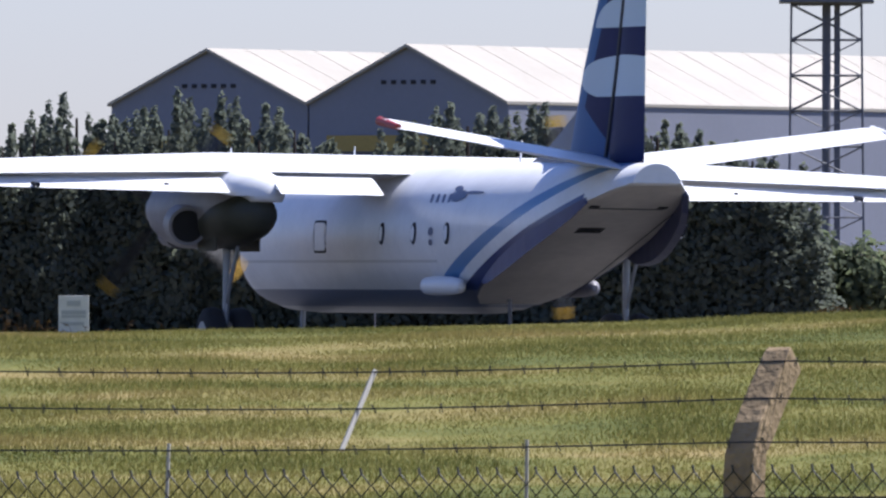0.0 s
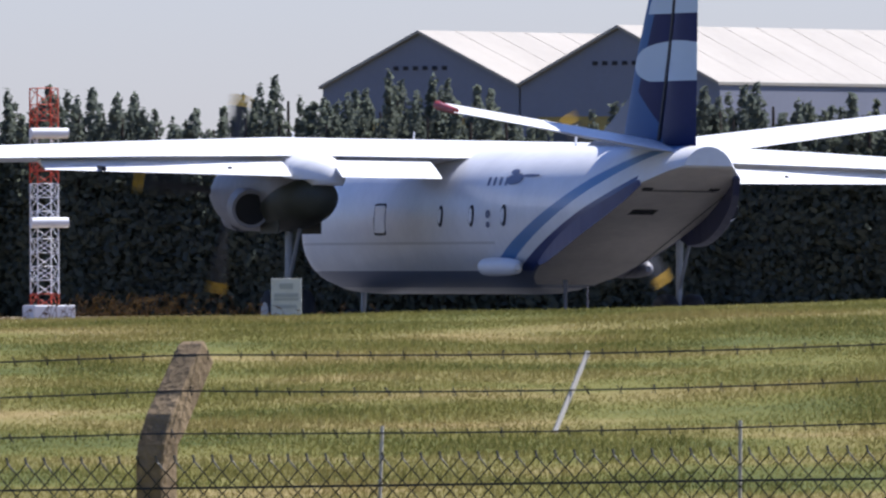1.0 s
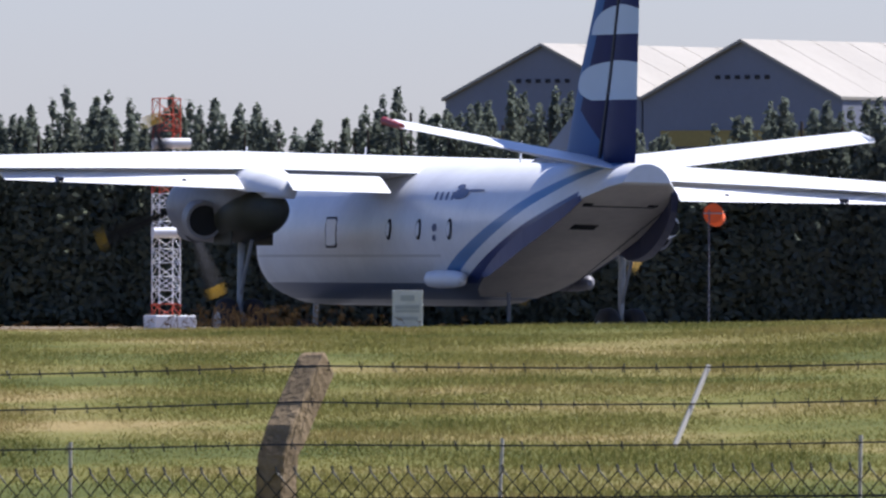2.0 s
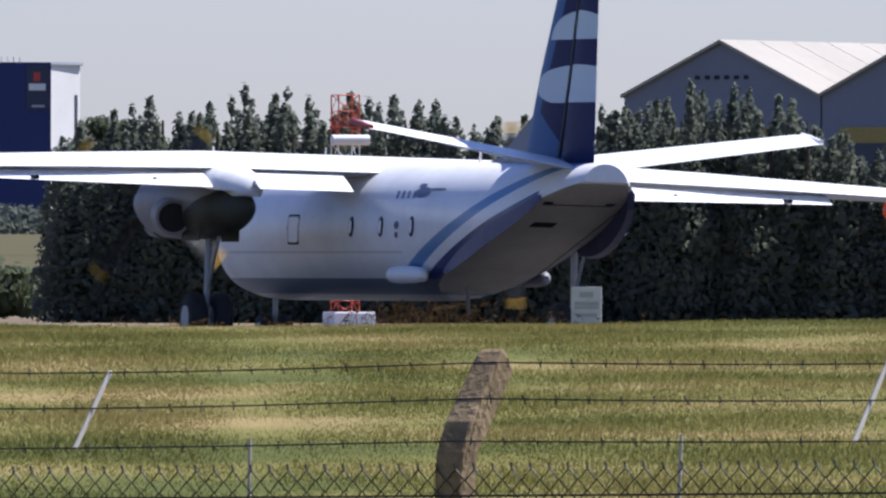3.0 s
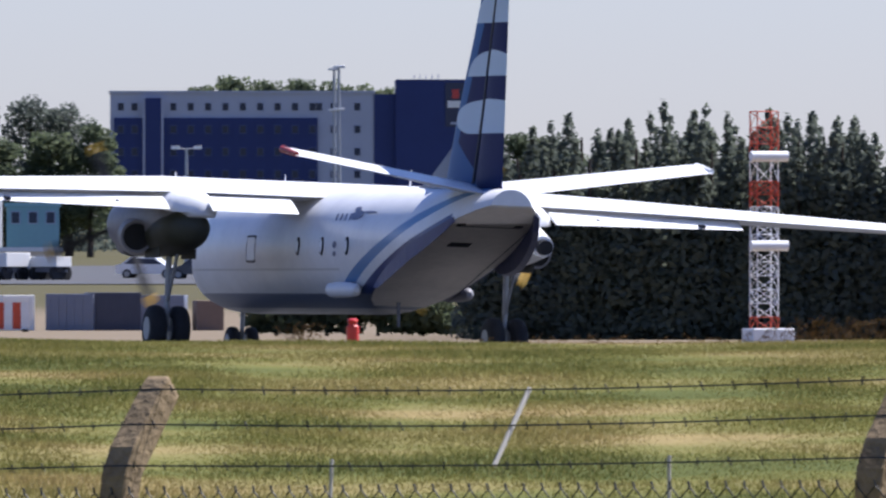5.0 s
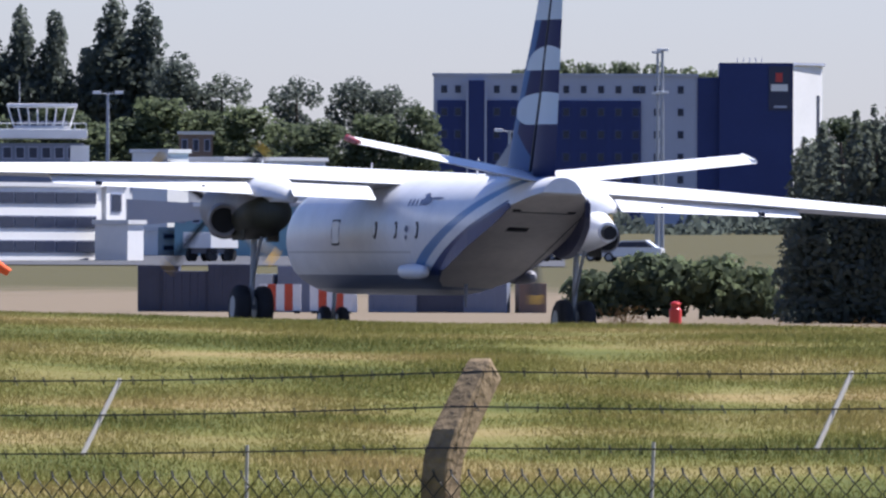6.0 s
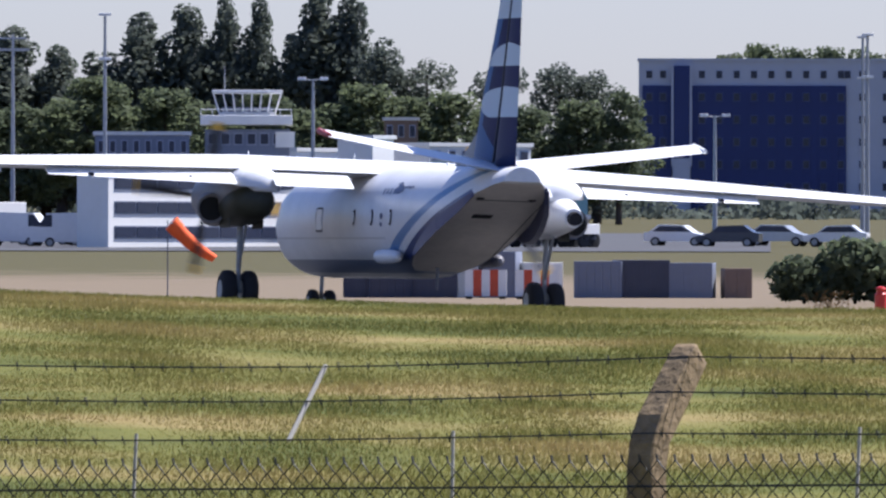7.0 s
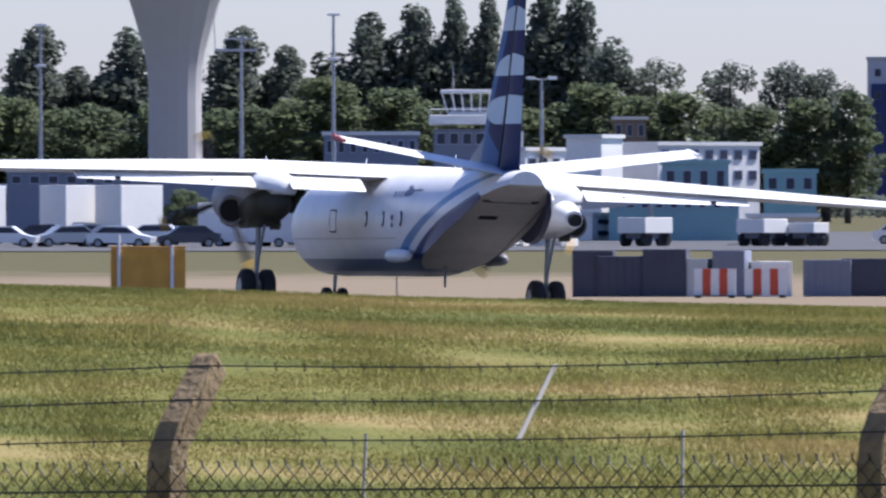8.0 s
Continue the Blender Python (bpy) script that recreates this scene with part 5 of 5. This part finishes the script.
# ---- windsocks, container, marker and sign ----
def make_windsock(d, a, e_top, dx, dy, dz, r0, lab):
    t = empty("windsock", wall_frame(a, d))
    tagged(t, lab, "windsock", group="windsocks")
    z = height(e_top, d)
    part("pole", rod(bmesh.new(), (-0.12, 0, ground_z(a, d) - 0.2), (-0.12, 0, z + 0.1), 0.022, 0.018, 8), M_DARKSTEEL, t)
    v = Vector((dx, dy, dz))
    q = v.to_track_quat("Z", "Y").to_matrix().to_4x4()
    rings = []
    for k in range(9):
        f = k / 8
        r = r0 * (1 - 0.5 * f) * (1 + 0.06 * math.sin(k * 2.3))
        c = Vector((0, 0, z)) + v * f + Vector((0, 0, -0.12 * math.sin(math.pi * f)))
        rings.append([tuple(c + (q @ Vector((r * math.cos(6.2832 * i / 16), r * math.sin(6.2832 * i / 16), 0)))) for i in range(16)])
    smooth(part("sock", loft(rings, True, True), M_SOCK, t, "bright orange cloth sock"), 60)
    part("hoop", rod(bmesh.new(), rings[0][0], rings[0][8], 0.02, 0.02, 6), M_MAST, t)


make_windsock(480.0, 4.652, 0.106, 1.35, 0.2, -1.12, 0.27, "bright orange windsock drooping on its pole")
make_windsock(452.0, -1.617, 0.223, 0.22, 0.9, -0.10, 0.30, "orange windsock seen end-on by the trees")


def make_crate():
    d = 450.0
    a0, a1 = 5.739, 5.463
    t = empty("plywood_crate", wall_frame((a0 + a1) / 2, d))
    tagged(t, "ochre plywood equipment box with pale posts", "box")
    hw = abs(a0 - a1) / 2 * math.radians(1) * d
    zt = height(0.012, 450.0)
    part("box", boxbm(-hw, hw, 0, 1.6, 0.0, zt, bevel=0.02), M_ORANGE, t)
    part("lid", boxbm(-hw - 0.04, hw + 0.04, -0.04, 1.64, zt + 0.004, zt + 0.07, bevel=0.01), M_ORANGE, t)
    for x in (-hw + 0.22, hw - 0.38):
        part("post", rod(bmesh.new(), (x, -0.10, 0), (x, -0.10, zt + 0.42 if x < 0 else zt + 0.1), 0.05, 0.045, 8), M_MASTWHITE, t, "pale post")
    for x in (-hw + 0.02, 0.0, hw - 0.02):
        part("batten", boxbm(x - 0.04, x + 0.04, -0.03, -0.004, 0.02, zt - 0.02), M_ORANGE, t)


make_crate()


def make_marker():
    d, a = 204.0, 1.985
    t = empty("runway_marker", Matrix.Translation(at(a, d, ground_z(a, d) - 0.05)))
    tagged(t, "small red cylindrical marker post on the grass", "marker")
    top = height(-0.127, d) - ground_z(a, d) + 0.05
    rings = [[(r * math.cos(6.2832 * i / 18), r * math.sin(6.2832 * i / 18), h * top) for i in range(18)] for h, r in ((0, 0.085), (0.80, 0.085), (0.84, 0.06), (0.9, 0.06), (0.93, 0.075), (0.98, 0.06), (1.0, 0.02))]
    smooth(part("body", loft(rings), mat("marker_red", (0.62, 0.035, 0.03), rough=0.4, vary=0.1), t), 35)


make_marker()


def make_sign():
    d, a = 194.0, -0.469
    t = empty("notice_board", wall_frame(a, d) @ Matrix.Rotation(radians(-4), 4, "Z"))
    tagged(t, "small weathered white notice board standing in the grass", "sign")
    zt = height(-0.069, 194.0)
    zb = ground_z(a, d) - 0.1
    m = d / 26973.0
    w = 27 * m
    board = part("board", boxbm(-w, w, 0, 0.03, zt - 68 * m, zt, bevel=0.004), M_BOARD, t, "weathered white board")
    for s in (-1, 1):
        part("leg", boxbm(s * w * 0.8 - 0.015, s * w * 0.8 + 0.015, 0.034, 0.07, zb, zt - 0.03), M_ROD, t)
    for y, hw, hh in ((14, 0.45, 5), (30, 0.8, 3.5), (37, 0.8, 2.5), (50, 0.7, 3)):
        part("text_bar", boxbm(-w * hw, w * hw, -0.006, -0.002, zt - (y + hh) * m, zt - (y - hh) * m), M_BAR, board)


M_BOARD = mat("weathered_white_board", (0.62, 0.60, 0.55), rough=0.7, vary=0.15, scale=6, fine=40)
M_BAR = mat("grey_print", (0.40, 0.40, 0.38), rough=0.7)
make_sign()


# ---- vehicles and equipment ----
def make_car(m, paint, label, van=False):
    c = empty("van" if van else "car", m)
    tagged(c, label, "van" if van else "car", group="parked vehicles")
    L, W, H = (5.4, 1.0, 2.3) if van else (4.3, 0.88, 1.45)
    if van:
        side = [(-2.7, 0.35), (2.6, 0.35), (2.7, 0.9), (2.2, 1.25), (1.55, 2.2), (-2.6, 2.3), (-2.7, 2.0)]
    else:
        side = [(-2.1, 0.35), (2.05, 0.35), (2.15, 0.7), (1.2, 0.92), (0.55, 1.40), (-1.1, 1.45), (-1.75, 0.98), (-2.15, 0.9)]
    part("body", loft([[(x, y * k, z) for x, z in side] for y, k in ((-W, 0.97), (-W * 0.9, 1.0), (W * 0.9, 1.0), (W, 0.97))]), paint, c)
    if van:
        gl = [(1.62, 2.1), (2.14, 1.33), (1.2, 1.33), (1.2, 2.1)]
    else:
        gl = [(0.5, 1.33), (1.02, 0.97), (-1.55, 0.99), (-1.05, 1.36)]
    for s in (-1, 1):
        part("side_glass", loft([[(x, s * (W * 0.975), z) for x, z in gl], [(x, s * (W * 0.985), z) for x, z in gl]]), M_HGLASS, c)
    for x in (-1.35, 1.35):
        for s in (-1, 1):
            w = part("wheel", rod(bmesh.new(), (x, s * (W - 0.2), 0.32), (x, s * (W + 0.01), 0.32), 0.32, 0.32, 14), M_RUBBER, c)
            part("rim", rod(bmesh.new(), (x, s * (W + 0.012), 0.32), (x, s * (W + 0.02), 0.32), 0.2, 0.2, 12), M_STEEL, w)
    for s in (-0.6, 0.6):
        part("headlight", boxbm(L / 2 - 0.22, L / 2 - 0.02, s * W - 0.12, s * W + 0.12, 0.62, 0.76), M_MASTWHITE, c)


crng = random.Random(8)
CARS = [(6.137, 985), (5.913, 990), (5.701, 980), (5.457, 985), (5.244, 992), (6.009, 1010), (5.797, 1015), (5.584, 1012), (5.096, 1000), (4.883, 1005), (5.72, 995), (5.031, 985), (5.127, 1010), (4.660, 1005), (2.748, 1010), (2.557, 1000), (2.365, 1012), (2.153, 1005)]
PAINTS = [(M_CARWHITE, "white parked car on the apron edge"), (M_CARSILVER, "silver parked car on the apron edge"), (M_CARDARK, "dark parked car on the apron edge"), (M_CARRED, "red parked car on the apron edge")]
for i, (a, d) in enumerate(CARS):
    p = at(a, d, ground_z(a, d))
    paint, lab = PAINTS[(0, 1, 0, 2, 0, 2, 1, 0, 3, 1)[i % 10]]
    van = i % 7 == 4
    make_car(Matrix.Translation(p) @ Matrix.Rotation(radians(a) + crng.uniform(-0.3, 0.3) + (math.pi if i % 2 else 0), 4, "Z"), M_CARWHITE if van else paint, "white parked van on the apron edge" if van else lab, van)


def make_lorry(d, a0, a1, e1):
    mid = (a0 + a1) / 2
    t = empty("lorry_trailer", wall_frame(mid, d) @ Matrix.Rotation(radians(48), 4, "Z"))
    tagged(t, "white box lorry trailer parked by the sheds", "trailer", group="lorry trailers")
    hw = abs(a0 - a1) / 2 * math.radians(1) * d * 1.15
    zg, zt = ground_z(mid, d), height(e1, d)
    part("box_body", boxbm(-hw, hw, -1.2, 1.2, zg + 0.9, zt, bevel=0.03), M_HWHITE, t)
    part("chassis", boxbm(-hw * 0.8, hw * 0.8, -1.0, 1.0, zg + 0.55, zg + 0.89), M_DARKSTEEL, t)
    for x in (-hw * 0.65, hw * 0.45, hw * 0.7):
        for y in (-1.0, 0.75):
            part("wheel", rod(bmesh.new(), (x, y, zg + 0.48), (x, y + 0.25, zg + 0.48), 0.48, 0.48, 14), M_RUBBER, t)



for q in ((5.977, 5.824, 0.250), (5.775, 5.571, 0.250), (5.382, 5.229, 0.184), (6.306, 6.168, 0.247)):
    make_lorry(1035.0, *q)
for q in ((3.800, 3.665, 0.125), (3.352, 3.235, 0.120), (3.160, 3.085, 0.105)):
    make_lorry(985.0, *q)


def make_container(d, a, hw, h, paint, label):
    t = empty("equipment_container", wall_frame(a, d) @ Matrix.Rotation(radians(crng.uniform(-14, 14)), 4, "Z"))
    tagged(t, label, "container", group="works equipment")
    zg = ground_z(a, d)
    body = part("body", boxbm(-hw, hw, 0, 2.2, zg, zg + h, bevel=0.02), paint, t)
    n = max(3, int(hw / 0.14))
    for k in range(n):
        x = -hw + 2 * hw * (k + 0.5) / n
        part("rib", boxbm(x - 0.04, x + 0.04, -0.035, -0.003, zg + 0.1, zg + h - 0.1), paint, body)


def make_barrier(d, a):
    t = empty("works_barrier", wall_frame(a, d) @ Matrix.Rotation(radians(crng.uniform(-10, 10)), 4, "Z"))
    tagged(t, "red and white striped works barrier", "barrier", group="works barriers")
    zg = ground_z(a, d)
    for k in range(5):
        part("panel", boxbm(-0.75 + 0.3 * k, -0.454 + 0.3 * k, -0.06, 0.06, zg + 0.1, zg + 1.05), M_MASTRED if k % 2 else M_MASTWHITE, t)
    for s in (-0.6, 0.6):
        part("foot", boxbm(s - 0.1, s + 0.1, -0.3, 0.3, zg, zg + 0.096), M_RUBBER, t)


for a, hw, h, pm, lab in ((3.93, 0.75, 1.7, M_NAVYBOX, "dark blue equipment container by the works"), (3.82, 0.9, 1.5, M_NAVYBOX, "dark blue equipment container by the works"), (3.66, 0.8, 1.75, M_NAVYBOX, "dark blue equipment container by the works"),
                          (3.55, 0.5, 1.4, M_CARSILVER, "silver grey equipment container by the works"), (3.42, 0.6, 1.7, M_SLATE, "slate grey equipment container by the works"), (3.24, 0.6, 1.3, M_HWHITE, "white site cabin by the works"), (3.05, 0.9, 1.35, M_SLATE, "slate grey equipment container by the works"),
                          (2.88, 1.0, 1.4, M_NAVYBOX, "dark blue equipment container by the works"), (2.70, 0.8, 1.3, M_SLATE, "slate grey equipment container by the works"), (2.52, 0.5, 1.1, M_BRICK, "brown equipment box by the works")):
    make_container(560.0, a, hw, h, pm, lab)
for a in (3.47, 3.28):
    make_barrier(545.0, a)


# ---- weeds on the crest ----
def make_weeds():
    rng = random.Random(21)
    bm = bmesh.new()
    for c, spread, n, hmax in ((0.10, 0.28, 150, 0.36), (2.19, 0.06, 36, 0.30), (-3.35, 0.12, 40, 0.16), (-0.15, 0.5, 60, 0.2), (1.0, 0.5, 50, 0.16)):
        for k in range(n):
            a = c + rng.gauss(0, spread * 0.6)
            d = rng.uniform(190, 194)
            p = at(a, d, ground_z(a, d) - 0.02)
            h = rng.uniform(0.3, 1.0) * hmax
            tip = p + Vector((rng.gauss(0, 0.10), rng.gauss(0, 0.05), h))
            mid = p.lerp(tip, 0.55) + Vector((rng.gauss(0, 0.015), 0, 0.02))
            zigzag(bm, [p, mid, tip], 0.0035)
            for j in range(3):
                e = tip + Vector((rng.gauss(0, 0.03), 0, rng.uniform(-0.05, 0.02)))
                zigzag(bm, [mid.lerp(tip, 0.6 + 0.1 * j), e], 0.005)
    tagged(part("weeds", bm, M_WEED), "dry brown weed stalks with seed heads on the bank", "weeds", kind="stuff")


M_WEED = leaf_mat("dry_weed_stalks", (0.10, 0.055, 0.03), (0.34, 0.24, 0.12))
make_weeds()




def motions():
    # seconds, place of the main gear on the runway, heading to the left and bank in degrees
    rows = [
        (0.0, 8.95, 285.90, 16.38, 0.78),
        (0.5, 7.65, 288.97, 16.53, 0.91),
        (1.0, 6.18, 292.53, 16.91, 1.04),
        (1.5, 4.53, 296.59, 17.13, 1.17),
        (2.0, 2.91, 300.62, 17.26, 1.30),
        (2.2, 2.08, 302.73, 17.45, 1.35),
        (3.3, -2.93, 315.69, 19.01, 1.64),
        (3.5, -3.95, 318.35, 19.08, 1.69),
        (4.0, -6.60, 325.82, 19.27, 1.87),
        (5.3, -14.14, 347.06, 18.12, 2.33),
        (5.5, -15.46, 350.79, 18.01, 2.40),
        (6.0, -18.75, 360.78, 17.53, 2.34),
        (6.5, -22.09, 370.87, 17.25, 2.27),
        (7.0, -25.52, 381.25, 17.34, 2.21),
        (7.5, -29.10, 391.75, 17.77, 2.30),
        (8.0, -32.76, 402.50, 18.27, 2.39),
    ]
    walk(airliner, [(t, pose(x, y, 0.02, b, 0, 90 + h)) for t, x, y, h, b in rows])
    for hub, s in propellers:
        walk(hub, [(i / 30, pose(3.95, s * 3.95, 2.88) @ Matrix.Rotation(radians(77 * i + 20 * s), 4, "X")) for i in range(241)])


motions()
